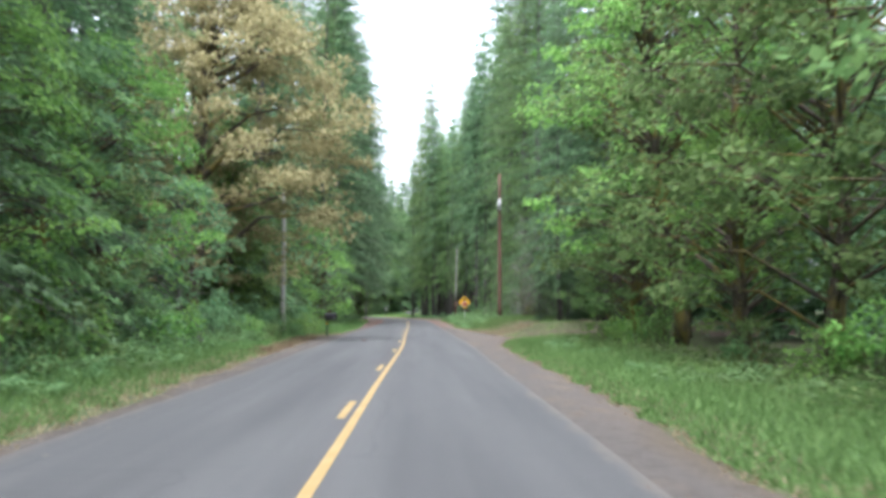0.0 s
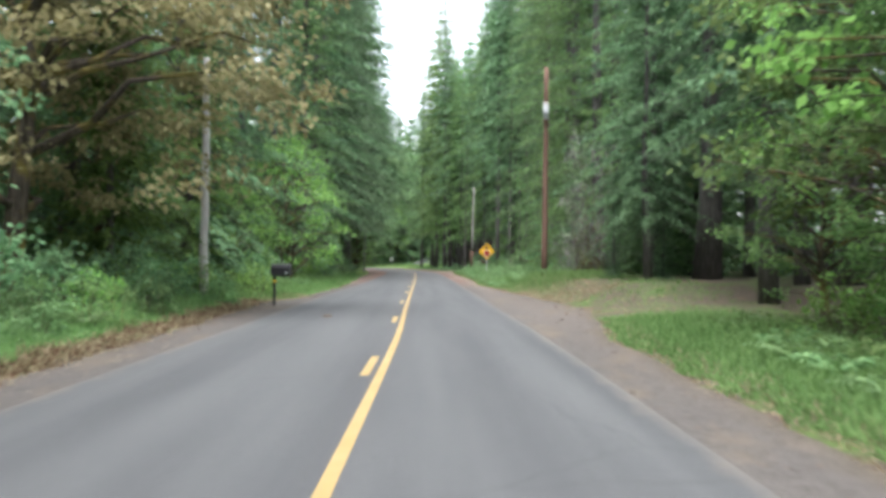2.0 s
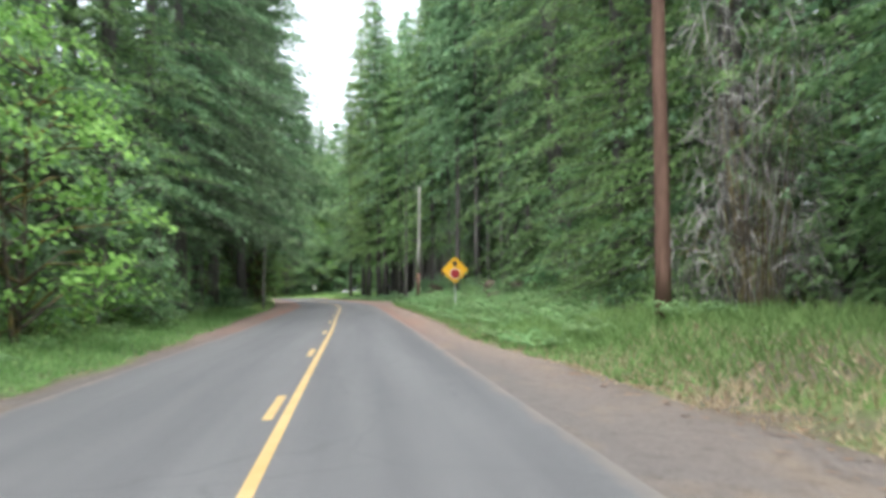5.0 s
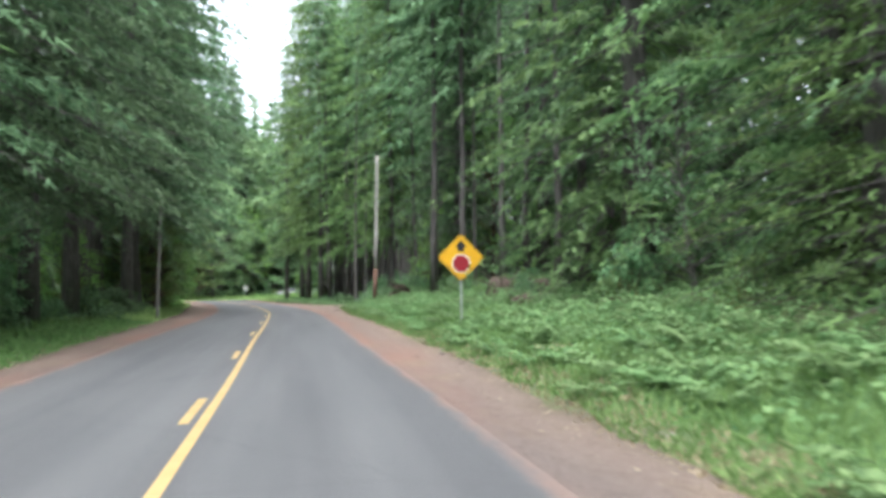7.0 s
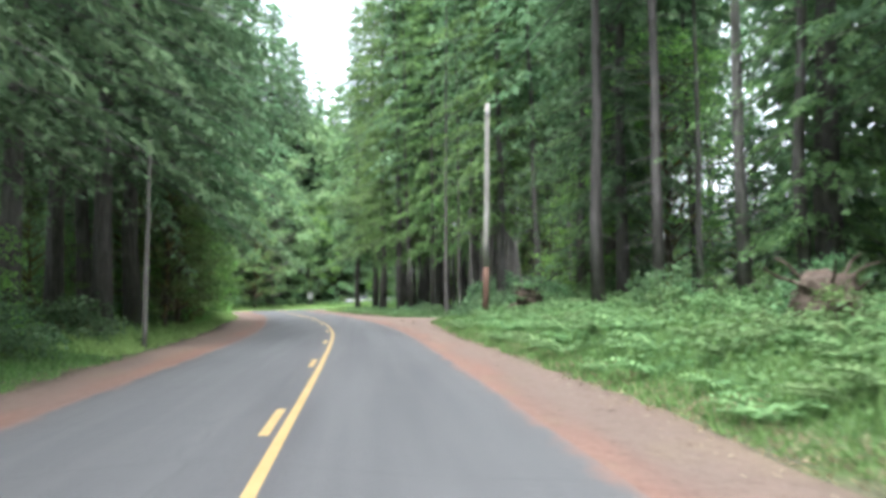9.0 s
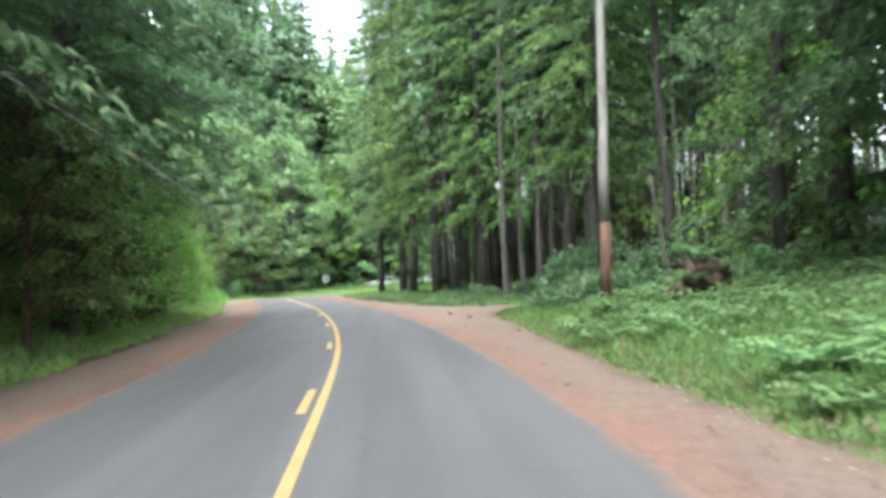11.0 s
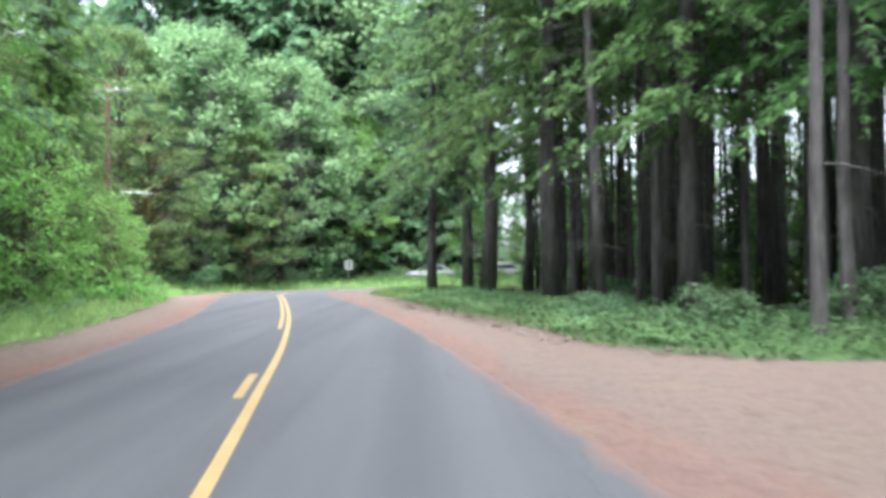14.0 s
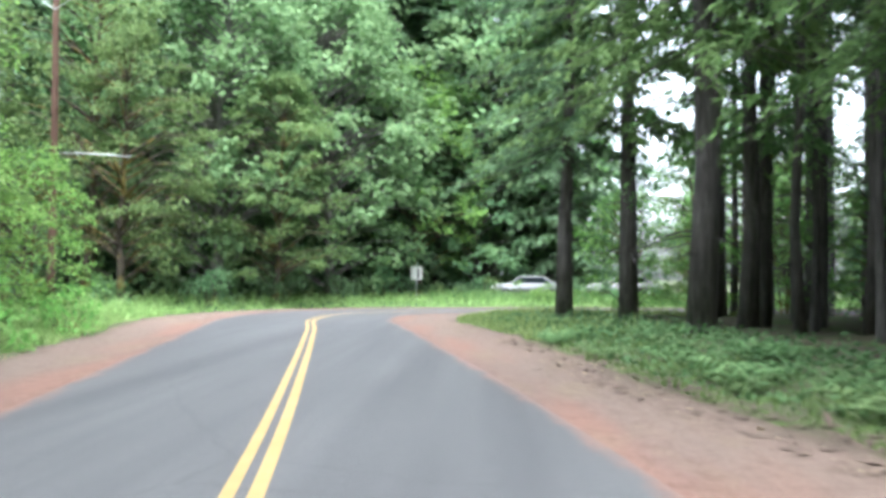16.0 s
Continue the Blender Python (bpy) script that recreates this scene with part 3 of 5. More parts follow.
def broadleaf(seed, height, reach, low, mat, clumps=70, leaves=70, leaf=0.17, bark_mat=None, stems=1, radius=None, lump=0.8, kind="broadleaf_tree", stretch_x=0.0, gnarled=False):
    """A leafy tree or shrub: trunk, limbs to each clump, clumps of single leaves."""
    rng = np.random.default_rng(seed)
    root = new(kind)
    bark_mat = bark_mat or M_BARK_MOSS
    radius = radius or height * 0.016
    limbs, crown = Bag(), Bag()
    trunks = []
    tr = Bag()
    for k in range(stems):
        pts, rad = trunk_mesh(height * 0.86, radius * (1 if stems == 1 else 0.6), rng, lean=rng.uniform(-0.16, 0.16), top=0.12)
        if stems > 1:
            pts = pts + np.array([*rng.normal(scale=0.25, size=2), 0])
        trunks.append(pts)
        v, f = tube(pts, rad, 8, 0.08, rng)
        tr.add(v, f)
    tr.make("trunk", bark_mat, root, "", True)
    for c in range(clumps):
        u = rng.uniform(0, 1) ** 0.8
        z = low + (height - low) * u
        prof = math.sin(math.pi * min(1, 0.18 + 0.80 * u)) ** 0.6
        r = reach * prof * rng.uniform(0.35, 1.0) ** 0.5 * rng.uniform(0.8, 1.12)
        a = rng.uniform(0, 6.28)
        centre = np.array([math.cos(a) * r + stretch_x * prof, math.sin(a) * r, z])
        pts = trunks[rng.integers(stems)]
        zb = max(low * 0.6, min(z - 0.35 * r, height * 0.8))
        start = np.array([np.interp(zb, pts[:, 2], pts[:, 0]), np.interp(zb, pts[:, 2], pts[:, 1]), zb])
        t = np.linspace(0, 1, 5)[:, None]
        arm = start + (centre - start) * t + np.array([0, 0, 1.0]) * 0.16 * r * np.sin(t * math.pi) + rng.normal(scale=0.05 * r ** 0.5, size=(5, 3)) * np.sin(t * math.pi)
        thick = 0.018 * (r + 0.6) ** 0.8
        if gnarled:
            arm[1:4] += rng.normal(scale=0.13 * r ** 0.5, size=(3, 3))
            v, f = tube(arm, np.linspace(thick * 2.1, 0.010, 5), 6)
        else:
            v, f = tube(arm[::2], np.linspace(thick, 0.007, 3), 4)
        if c % 7 == 0 or not gnarled:
            limbs.add(v, f)
        size = lump * rng.uniform(0.6, 1.25)
        n = int(leaves * rng.uniform(0.7, 1.3))
        off = sphere_ways(rng, n) * (rng.uniform(0, 1, (n, 1)) ** 0.45) * np.array([1.15, 1.15, 0.6]) * size
        p = centre + off
        outward = np.array([math.cos(a), math.sin(a), 0])
        nr = np.array([0, 0, 1.0]) + 0.4 * outward + 0.55 * rng.normal(size=(n, 3))
        d = sphere_ways(rng, n) + 0.5 * outward + np.array([0, 0, -0.45])
        d = d - nr * ((d * nr).sum(1) / (nr * nr).sum(1))[:, None] * 0.8
        ln = leaf * rng.uniform(0.6, 1.3, n)
        crown.blades(p, d, nr, ln, ln * rng.uniform(0.55, 0.85, n), 0.15)
    tagged(limbs.make("branching", bark_mat, root), kind="stuff")
    tagged(crown.make("crown", mat, root), kind="stuff")
    return root


def shrub(seed, height, reach, mat, clumps=22, leaves=55, leaf=0.12, name="shrub", slim=1.0):
    rng = np.random.default_rng(seed)
    root = new(name)
    stems, crown = Bag(), Bag()
    for c in range(clumps):
        a, u = rng.uniform(0, 6.28), rng.uniform(0.12, 1)
        r = reach * math.sqrt(rng.uniform(0, 1)) * (1 - 0.45 * u)
        centre = np.array([math.cos(a) * r, math.sin(a) * r, height * u * (0.75 + 0.25 * math.cos(r / reach * 1.5))])
        base = np.array([centre[0] * 0.3, centre[1] * 0.3, -0.1])
        t = np.linspace(0, 1, 4)[:, None]
        arm = base + (centre - base) * t + np.array([0, 0, 0.15 * height]) * np.sin(t * math.pi)
        v, f = tube(arm, [0.014, 0.011, 0.008, 0.004], 3)
        stems.add(v, f)
        n = int(leaves * rng.uniform(0.7, 1.3))
        off = sphere_ways(rng, n) * (rng.uniform(0, 1, (n, 1)) ** 0.5) * np.array([1, 1, 0.7]) * rng.uniform(0.3, 0.5) * reach ** 0.6
        p = centre + off
        p[:, 2] = np.maximum(p[:, 2], 0.04)
        nr = np.array([0, 0, 1.0]) + 0.7 * rng.normal(size=(n, 3))
        d = sphere_ways(rng, n) + np.array([0, 0, -0.25])
        ln = leaf * rng.uniform(0.6, 1.35, n)
        crown.blades(p, d, nr, ln, ln * slim * rng.uniform(0.45, 0.8, n), 0.2)
    tagged(stems.make("woody_base", M_BARK_MOSS, root), kind="stuff")
    tagged(crown.make("foliage", mat, root), kind="stuff")
    return root


def placed(proto, x, y, size=1.0, turn=0.0, tall=1.0, sink=0.05):
    m = Matrix.Translation((x, y, land1(x, y) - sink)) @ Matrix.Rotation(radians(turn), 4, "Z") @ Matrix.Diagonal((size, size, size * tall, 1))
    return copy_thing(proto, m)


rnd = random.Random(11)
FIRS = [conifer(101, 36, 0.9, 5.8, M_FIR, 31, 6, 2, 0.38, gap=0.36, blade=1.1, crowd=1.4, feather=True), conifer(102, 34, 0.7, 5.2, M_CEDAR, 31, 6, 2, 0.5, gap=0.36, blade=1.1, crowd=1.4, feather=True),
        conifer(103, 37, 4.2, 5.8, M_FIR, 30, 6, 2, 0.40, 10, 0.27, gap=0.36, blade=1.1, crowd=1.3, feather=True), conifer(107, 37, 6.0, 5.2, M_FIR, 28, 6, 2, 0.42, 22, 0.27, gap=0.36, blade=1.1, crowd=1.2, feather=True)]
FINE = conifer(119, 34, 0.6, 4.4, M_HEMLOCK, 40, 9, 2, 0.24, gap=0.26, blade=0.66, crowd=1.5, broad=0.9, feather=True)
BIG = conifer(117, 42, 7.5, 6.0, M_FIR, 26, 6, 2, 0.45, 26, 0.55, gap=0.38, blade=1.1, crowd=1.15, feather=True)
OVERHANG = conifer(108, 40, 6.5, 8.8, M_FIR, 25, 6, 2, 0.42, 24, 0.31, gap=0.36, blade=1.1, crowd=1.15, feather=True)
FAR_FIRS = [conifer(104, 36, 0.9, 5.6, M_FIR, 30, 6, 2, 0.38, gap=0.64, blade=2.45, crowd=1.1, arms_shown=False, broad=1.25),
            conifer(105, 34, 0.6, 5.2, M_CEDAR, 30, 6, 2, 0.45, gap=0.64, blade=2.45, crowd=1.1, arms_shown=False, broad=1.25)]
BACK_FIRS = [conifer(106, 36, 0.5, 6.0, M_FIR, 26, 6, 2, 0.4, gap=1.0, blade=3.4, crowd=1.1, arms_shown=False, broad=1.3)]
TALL = [conifer(111, 36, 13.0, 4.2, M_FIR, 22, 6, 2, 0.4, 40, 0.21, gap=0.5, blade=2.0, crowd=1.0, arms_shown=False, broad=1.2),
        conifer(112, 38, 11.0, 4.0, M_FIR, 23, 6, 2, 0.4, 40, 0.17, gap=0.5, blade=2.0, crowd=1.0, arms_shown=False, broad=1.2),
        conifer(113, 34, 14.0, 3.4, M_CEDAR, 20, 6, 2, 0.4, 24, 0.15, gap=0.5, blade=2.0, crowd=1.0, arms_shown=False, broad=1.2),
        conifer(114, 32, 12.5, 3.0, M_FIR, 20, 5, 2, 0.4, 24, 0.13, M_BARK_GREY, gap=0.5, blade=2.0, crowd=1.0, arms_shown=False, broad=1.2),
        conifer(116, 36, 5.6, 5.2, M_HEMLOCK, 30, 6, 2, 0.42, 16, 0.24, gap=0.34, blade=1.05, crowd=1.2, feather=True)]
THIN = conifer(115, 30, 16.0, 1.9, M_FIR, 14, 5, 1, 0.4, 14, 0.12, gap=0.5, blade=2.0, crowd=1.0, arms_shown=False, broad=1.2)
MAPLES = [broadleaf(121, 14, 4.8, 1.2, M_MAPLE, 120, 74, 0.21), broadleaf(122, 11, 3.9, 0.9, M_ALDER, 90, 36, 0.285, M_BARK_GREY),
          broadleaf(123, 8, 3.2, 0.4, M_LIME, 75, 50, 0.195, None, 3), broadleaf(124, 15, 5.0, 2.0, M_LIME, 115, 70, 0.21), broadleaf(125, 21, 6.6, 0.8, M_BEND, 230, 54, 0.41, M_BARK_GREY, lump=1.25)]
YOUNG = conifer(118, 16, 0.5, 3.6, M_YOUNG, 26, 6, 3, 0.32, gap=0.3, blade=1.2, crowd=1.2, broad=1.05)
OCHRE = broadleaf(131, 18.5, 6.2, 2.8, M_OCHRE, 340, 95, 0.23, M_BARK_MOSS, 1, 0.36, 0.95, "broadleaf_tree", 2.6, True)
SHRUBS = [shrub(141, 1.3, 1.1, M_MAPLE, 18, 26), shrub(142, 1.0, 1.0, M_FERN, 18, 29, 0.135), shrub(143, 1.6, 1.2, M_LIME, 20, 29, 0.145), shrub(144, 1.5, 1.2, M_ALDER, 20, 29, 0.145)]
SALAL = shrub(145, 2.1, 2.2, M_FIR, 44, 48, 0.18, "evergreen_shrub")
BARE = shrub(146, 4.2, 2.2, M_TWIG, 46, 20, 0.6, "bare_shrub", 0.05)
for o in (*FIRS, *FAR_FIRS, *BACK_FIRS):
    tagged(o, "tall dark green fir with drooping sprays beside the road", "tree", "roadside conifers")
tagged(BIG, "huge old fir with a thick dark furrowed trunk", "tree", "tall forest firs")
tagged(OVERHANG, "tall fir with long boughs hanging over the road", "tree", "roadside conifers")
tagged(FIRS[1], "yellow-green cedar with hanging sprays beside the road")
tagged(FAR_FIRS[1], "yellow-green cedar with hanging sprays in the wood")
for o in TALL:
    tagged(o, "tall straight fir with a bare dark trunk and high crown", "tree", "tall forest firs")
tagged(THIN, "slender dark pole-like fir in the crowded stand", "tree", "tall forest firs")
tagged(TALL[4], "tall fir with drooping boughs and a dark bare foot", "tree", "tall forest firs")
tagged(TALL[3], "slender tree with a pale grey trunk and high crown")
tagged(MAPLES[0], "leafy green bigleaf maple at the roadside", "tree", "roadside broadleaf trees")
tagged(MAPLES[1], "blue-green alder with grey bark at the roadside", "tree", "roadside broadleaf trees")
tagged(MAPLES[2], "bright lime-green vine maple with several stems", "tree", "roadside broadleaf trees")
tagged(MAPLES[3], "tall yellow-green maple in fresh leaf", "tree", "roadside broadleaf trees")
tagged(MAPLES[4], "large blue-green broadleaf tree beyond the bend", "tree", "roadside broadleaf trees")
tagged(FINE, "bright green hemlock with layered drooping boughs", "tree", "roadside conifers")
tagged(YOUNG, "young bright yellow-green conifer at the wood's edge", "tree", "roadside conifers")
tagged(OCHRE, "mossy maple with ochre bronze leaves leaning over the verge", "tree")
for o in SHRUBS:
    tagged(o, "low leafy green shrub on the verge", "shrub", "verge shrubs")
tagged(SALAL, "broad dark evergreen shrub at the wood's edge", "shrub", "evergreen shrubs")
tagged(BARE, "grey leafless shrub with tangled twigs on the bank", "shrub")

FAR_STANDS = {}


def plant(proto, x, y, size=1.0, turn=None, tall=1.0):
    turn = rnd.uniform(0, 360) if turn is None else turn
    if proto in BACK_FIRS or proto is THIN:
        FAR_STANDS.setdefault(proto, []).append((x, y, size, turn, tall))
        return None
    return placed(proto, x, y, size, turn, tall)


# left wall of trees, going down the road
for proto, x, y, size in (
        (1, -10.4, 6, 0.9), (0, -11.0, 13, 1.0), (0, -10.8, 19, 1.0), (1, -10.8, 25, 1.0), (0, -11.4, 31, 1.0),
        (0, -12.8, 37, 0.9), (0, -17.0, 52, 1.0), (1, -13.0, 61, 1.0), (0, -10.4, 67, 0.95), (1, -11.2, 73, 0.95), (0, -11.6, 80, 1.0), (0, -11.6, 88, 1.0),
        (1, -10.6, 95, 0.95), (0, -11.6, 101, 1.0), (2, -8.6, 105, 1.2), (2, -8.8, 112, 1.2), (2, -9.0, 119, 1.25), (2, -9.0, 126, 1.2), (3, -10.0, 133, 1.15),
        (3, -10.8, 140, 1.15), (3, -11.8, 148, 1.15), (3, -13.5, 156, 1.1), (0, -15.5, 161, 0.95), (0, -17.5, 170, 0.95), (1, -17.9, 183, 0.95), (0, -17.5, 176, 0.95), (0, -18.5, 192, 0.95), (2, -22.5, 198, 1.0)):
    plant(FIRS[proto], x, y, size)
for proto, x, y, size in (
        (0, -10.2, 10, 0.62), (3, -9.6, 16.5, 0.5), (3, -9.8, 22, 0.6), (0, -10.2, 28, 0.6), (3, -10.2, 34, 0.7), (1, -9.4, 41.5, 0.6), (0, -11.5, 60, 0.7),
        (2, -9.0, 72, 0.6), (2, -8.2, 83.5, 1.05), (1, -8.4, 93, 0.75), (1, -13.0, 151, 0.6), (2, -13.8, 158, 0.85), (3, -14.2, 164, 0.75), (1, -14.2, 170, 0.9),
        (2, -13.6, 188, 0.7), (2, -14.4, 177, 0.85), (3, -15.5, 186, 0.9), (2, -14.8, 194, 0.85), (1, -19.0, 204, 0.8), (0, -22.0, 209, 1.1), (3, -25.0, 216, 1.1),
        (2, -17.3, 212, 0.65), (0, -13.2, 230.5, 0.8), (0, -18.5, 224, 0.85), (4, -16.8, 233, 0.9), (4, -11.5, 238, 0.85), (0, -22.5, 230, 1.3), (3, -7.0, 245, 1.0), (4, -20.5, 241, 1.0), (1, -3.0, 247.5, 1.1), (4, 1.5, 253, 0.9),
        (3, 3.0, 249, 0.8), (1, 7.0, 248, 0.8), (4, 12.0, 249, 0.4), (3, 17.0, 247, 0.6), (1, 22.0, 245, 0.75), (0, 28.0, 246, 0.6)):
    plant(MAPLES[proto], x, y, size)
plant(OCHRE, -11.4, 51.5, 1.0, 0)
# right wall
for proto, x, y, size in (
        (0, 10.2, 4, 1.0), (0, 10.0, 11, 1.0), (0, 10.6, 18, 1.0), (0, 10.0, 24, 1.05), (0, 10.2, 31, 1.1), (3, 9.8, 37, 1.1), (0, 10.6, 43, 1.15),
        (0, 8.8, 40, 0.5), (3, 9.2, 28, 0.48), (0, 9.0, 46, 0.48), (3, 13.5, 50, 1.0), (0, 13.8, 96, 0.7), (1, 10.8, 106, 0.55),
        (2, 12.0, 153, 0.9), (3, 13.5, 146, 0.8), (2, 2.4, 220, 0.6), (3, 7.0, 219.5, 0.6), (2, 13.0, 176, 0.9), (3, 18.0, 184, 0.7), (2, 15.0, 200, 0.8), (2, 10.0, 214, 0.8)):
    plant(MAPLES[proto], x, y, size)
for proto, x, y, size in (
        (3, 11.6, 57.5, 0.9), (2, 9.7, 67.2, 0.6), (0, 8.5, 68.6, 0.13), (0, 10.9, 69.4, 0.16), (3, 14.5, 62, 0.9), (2, 11.5, 75.0, 0.8), (1, 12.6, 78, 0.9), (3, 10.8, 55, 1.0), (0, 12.8, 90, 1.12), (1, 12.6, 102, 1.15),
        (1, 10.6, 110, 1.1), (3, 11.5, 116, 1.1), (3, 13.2, 124, 0.9), (1, 12.6, 129, 0.85), (2, 10.6, 143, 0.9), (1, 11.8, 149, 0.85), (0, 13.5, 157, 0.95),
        (3, -0.35, 215.5, 0.92)):
    plant(FIRS[proto], x, y, size)
# bare trunks seen one by one
for proto, x, y, size in (
        (0, 8.4, 138, 1.0), (1, 9.4, 134, 1.0), (3, 11.0, 131, 1.35), (3, 11.0, 139, 0.9), (3, 12.6, 139.5, 0.9), (4, 8.2, 161, 1.05), (1, 9.8, 158, 1.0),
        (4, 2.2, 206.3, 1.3), (4, 3.6, 193.2, 1.25), (4, 4.6, 199, 1.0), (2, 5.3, 195.5, 1.05), (2, 6.6, 203, 1.0), (1, 7.8, 197, 1.0),
        (2, 9.6, 196, 1.0), (4, 1.6, 214, 1.15), (4, 4.6, 211, 1.0), (1, 4.2, 187.5, 1.0), (4, 5.8, 184, 0.95), (4, 8.8, 181, 1.0), (1, 6.8, 190, 1.0), (2, 11.0, 188, 1.0)):
    plant(TALL[proto], x, y, size)
# the tall stand on the right, thinned so that no two trunks touch
spots = []
while len(spots) < 82:
    y = rnd.uniform(116, 224)
    x = 10 + 24 * rnd.uniform(0, 1) ** 1.2
    if 159 < y < 173 and x < 20:
        continue
    if min([9.0] + [math.hypot(x - a, y - b) for a, b in spots]) > 1.8:
        spots.append((x, y))
        plant(rnd.choice(TALL[:4]), x, y, rnd.uniform(0.85, 1.1))
# the wood behind
for y in np.arange(0, 262, 8.0):
    plant(rnd.choice(FAR_FIRS), -17.5 - 0.12 * max(0, y - 140) + rnd.uniform(-2, 2), y + rnd.uniform(-2, 2), rnd.uniform(0.9, 1.0), None, 0.7)
    if y > 60:
        plant(BACK_FIRS[0], -26 - 0.12 * max(0, y - 140) + rnd.uniform(-2, 2), y + 4 + rnd.uniform(-2, 2), rnd.uniform(0.9, 1.1), None, 0.5)
    if y < 112:
        if not 50 < y < 75:
            plant(rnd.choice(FAR_FIRS), 17 + rnd.uniform(-2, 2), y + rnd.uniform(-2, 2), rnd.uniform(0.9, 1.0), None, 0.7)
        if y > 45:
            plant(BACK_FIRS[0], 25 + rnd.uniform(-2, 2), y + 4 + rnd.uniform(-2, 2), rnd.uniform(0.9, 1.1), None, 0.5)
for y in np.arange(112, 164, 6.0):
    plant(BACK_FIRS[0], 37 + rnd.uniform(-2, 2), y + rnd.uniform(-2, 2), rnd.uniform(0.3, 0.45))
for y in np.arange(165, 246, 5.0):
    plant(BACK_FIRS[0], 42 + rnd.uniform(-3, 3), y + rnd.uniform(-2, 2), rnd.uniform(0.25, 0.4))
count = 0
while count < 140:
    y, x = rnd.uniform(174, 234), 6.0 + 28 * rnd.uniform(0, 1) ** 1.3
    if min([9.0] + [math.hypot(x - a, y - b) for a, b in spots]) > 0.8:
        spots.append((x, y))
        plant(THIN, x, y, rnd.uniform(0.85, 1.15))
        count += 1
for y in (114, 121, 128, 136, 144, 152):
    plant(rnd.choice(FAR_FIRS), 21 + rnd.uniform(-4, 4), y, rnd.uniform(0.8, 1.0), None, 0.7)
for x in np.arange(-42, 36, 6.0):
    low = 0.27 if x > 3 else 1.0
    plant(rnd.choice(FAR_FIRS), x, 255 + rnd.uniform(-2, 2), rnd.uniform(0.85, 1.0) * low)
    plant(BACK_FIRS[0], x + 3, 264 + rnd.uniform(-2, 2), rnd.uniform(0.85, 1.0) * low)
for x in (-14, -10.5, -7, -3.5, 0.5):
    plant(rnd.choice(FAR_FIRS), x, 250 + rnd.uniform(-1, 3), rnd.uniform(0.78, 0.9))
count = 0
while count < 36:
    y = rnd.uniform(175, 232)
    x = 5.2 + 0.22 * max(0, 192 - y) + 22 * rnd.uniform(0, 1) ** 1.4
    if min(math.hypot(x - a, y - b) for a, b in spots) > 0.9:
        spots.append((x, y))
        plant(TALL[rnd.choice((0, 1, 1, 2, 2))], x, y, rnd.uniform(0.85, 1.05))
        count += 1
# shrubs
for k in range(70):
    y = rnd.uniform(4, 100)
    plant(rnd.choice(SHRUBS), -7.9 - 0.4 * smooth(y, 30, 60) + rnd.uniform(-1.2, 0.5), y, rnd.uniform(0.7, 1.15))
for k in range(24):
    y = rnd.uniform(100, 205)
    plant(rnd.choice(SHRUBS), -11.4 - 2.0 * smooth(y, 138, 155) - 0.05 * max(0, y - 150) + rnd.uniform(-2.0, 0.5), y, rnd.uniform(0.7, 1.2))
for k in range(26):
    plant(rnd.choice(SHRUBS[:3]), 8.2 + rnd.uniform(-0.7, 1.0), rnd.uniform(6, 48), rnd.uniform(0.6, 1.0))
for k in range(24):
    plant(rnd.choice((SHRUBS[0], SHRUBS[1], SHRUBS[3])), 8.8 + rnd.uniform(-1.4, 2.5), rnd.uniform(80, 150), rnd.uniform(0.6, 1.0))
for x, y, size in ((7.4, 157.5, 1.0), (9.8, 157.5, 1.2), (8.0, 162.8, 1.2), (10.2, 161.5, 1.4), (12.0, 163.5, 1.2), (8.0, 178.5, 0.8), (5.2, 180.0, 0.7), (3.6, 184.5, 0.5), (10.6, 179.5, 0.9), (4.6, 189, 0.5)):
    plant(SALAL, x, y, size, None, rnd.uniform(0.55, 0.8))
for x, y, size in ((-2.6, 240.6, 1.0), (-0.9, 240.4, 0.95), (0.9, 240.8, 0.8), (2.4, 240.4, 1.0), (4.0, 240.4, 1.0), (5.4, 240.3, 0.85), (7.0, 240.2, 1.0), (8.4, 240.5, 0.9)):
    plant(rnd.choice(SHRUBS), x, y, size)
plant(BARE, 9.0, 80.0, 1.0, None, 1.3)
plant(BARE, 10.0, 82.5, 1.1, None, 1.9)
for x in (-4.2, -2.2, 0.3, 2.6, 4.6, 7.2):
    plant(rnd.choice(SHRUBS), x, 238.3 + rnd.uniform(-0.8, 0.8), rnd.uniform(0.55, 0.85))
for x, y in ((-15.5, 226.5), (-13.0, 231), (-18.0, 221), (-10.5, 234.5), (-20.5, 217), (-8.5, 241), (-3.0, 244)):
    plant(rnd.choice(SHRUBS), x, y, rnd.uniform(1.0, 1.5))
for k in range(14):
    plant(rnd.choice(SHRUBS), -6.9 + rnd.uniform(-0.9, 0.5), rnd.uniform(40, 66), rnd.uniform(0.6, 0.9))
for k in range(16):
    plant(FAR_FIRS[k % 2], rnd.uniform(11, 27), 181 + 2.8 * k + rnd.uniform(-1, 1), rnd.uniform(0.16, 0.3))
for x in (-32, -28, -24, -20.5, -17, -13.5, 1):
    plant(rnd.choice(FAR_FIRS), x + rnd.uniform(-0.6, 0.6), 252 + rnd.uniform(-1.5, 1.5), rnd.uniform(0.9, 1.1))
for x, y, size in ((-14.2, 165, 0.75), (-14.6, 174, 0.9), (-14.8, 183, 1.0), (-16.0, 192, 0.85), (-16.2, 200.5, 1.05)):
    plant(YOUNG, x, y, size)
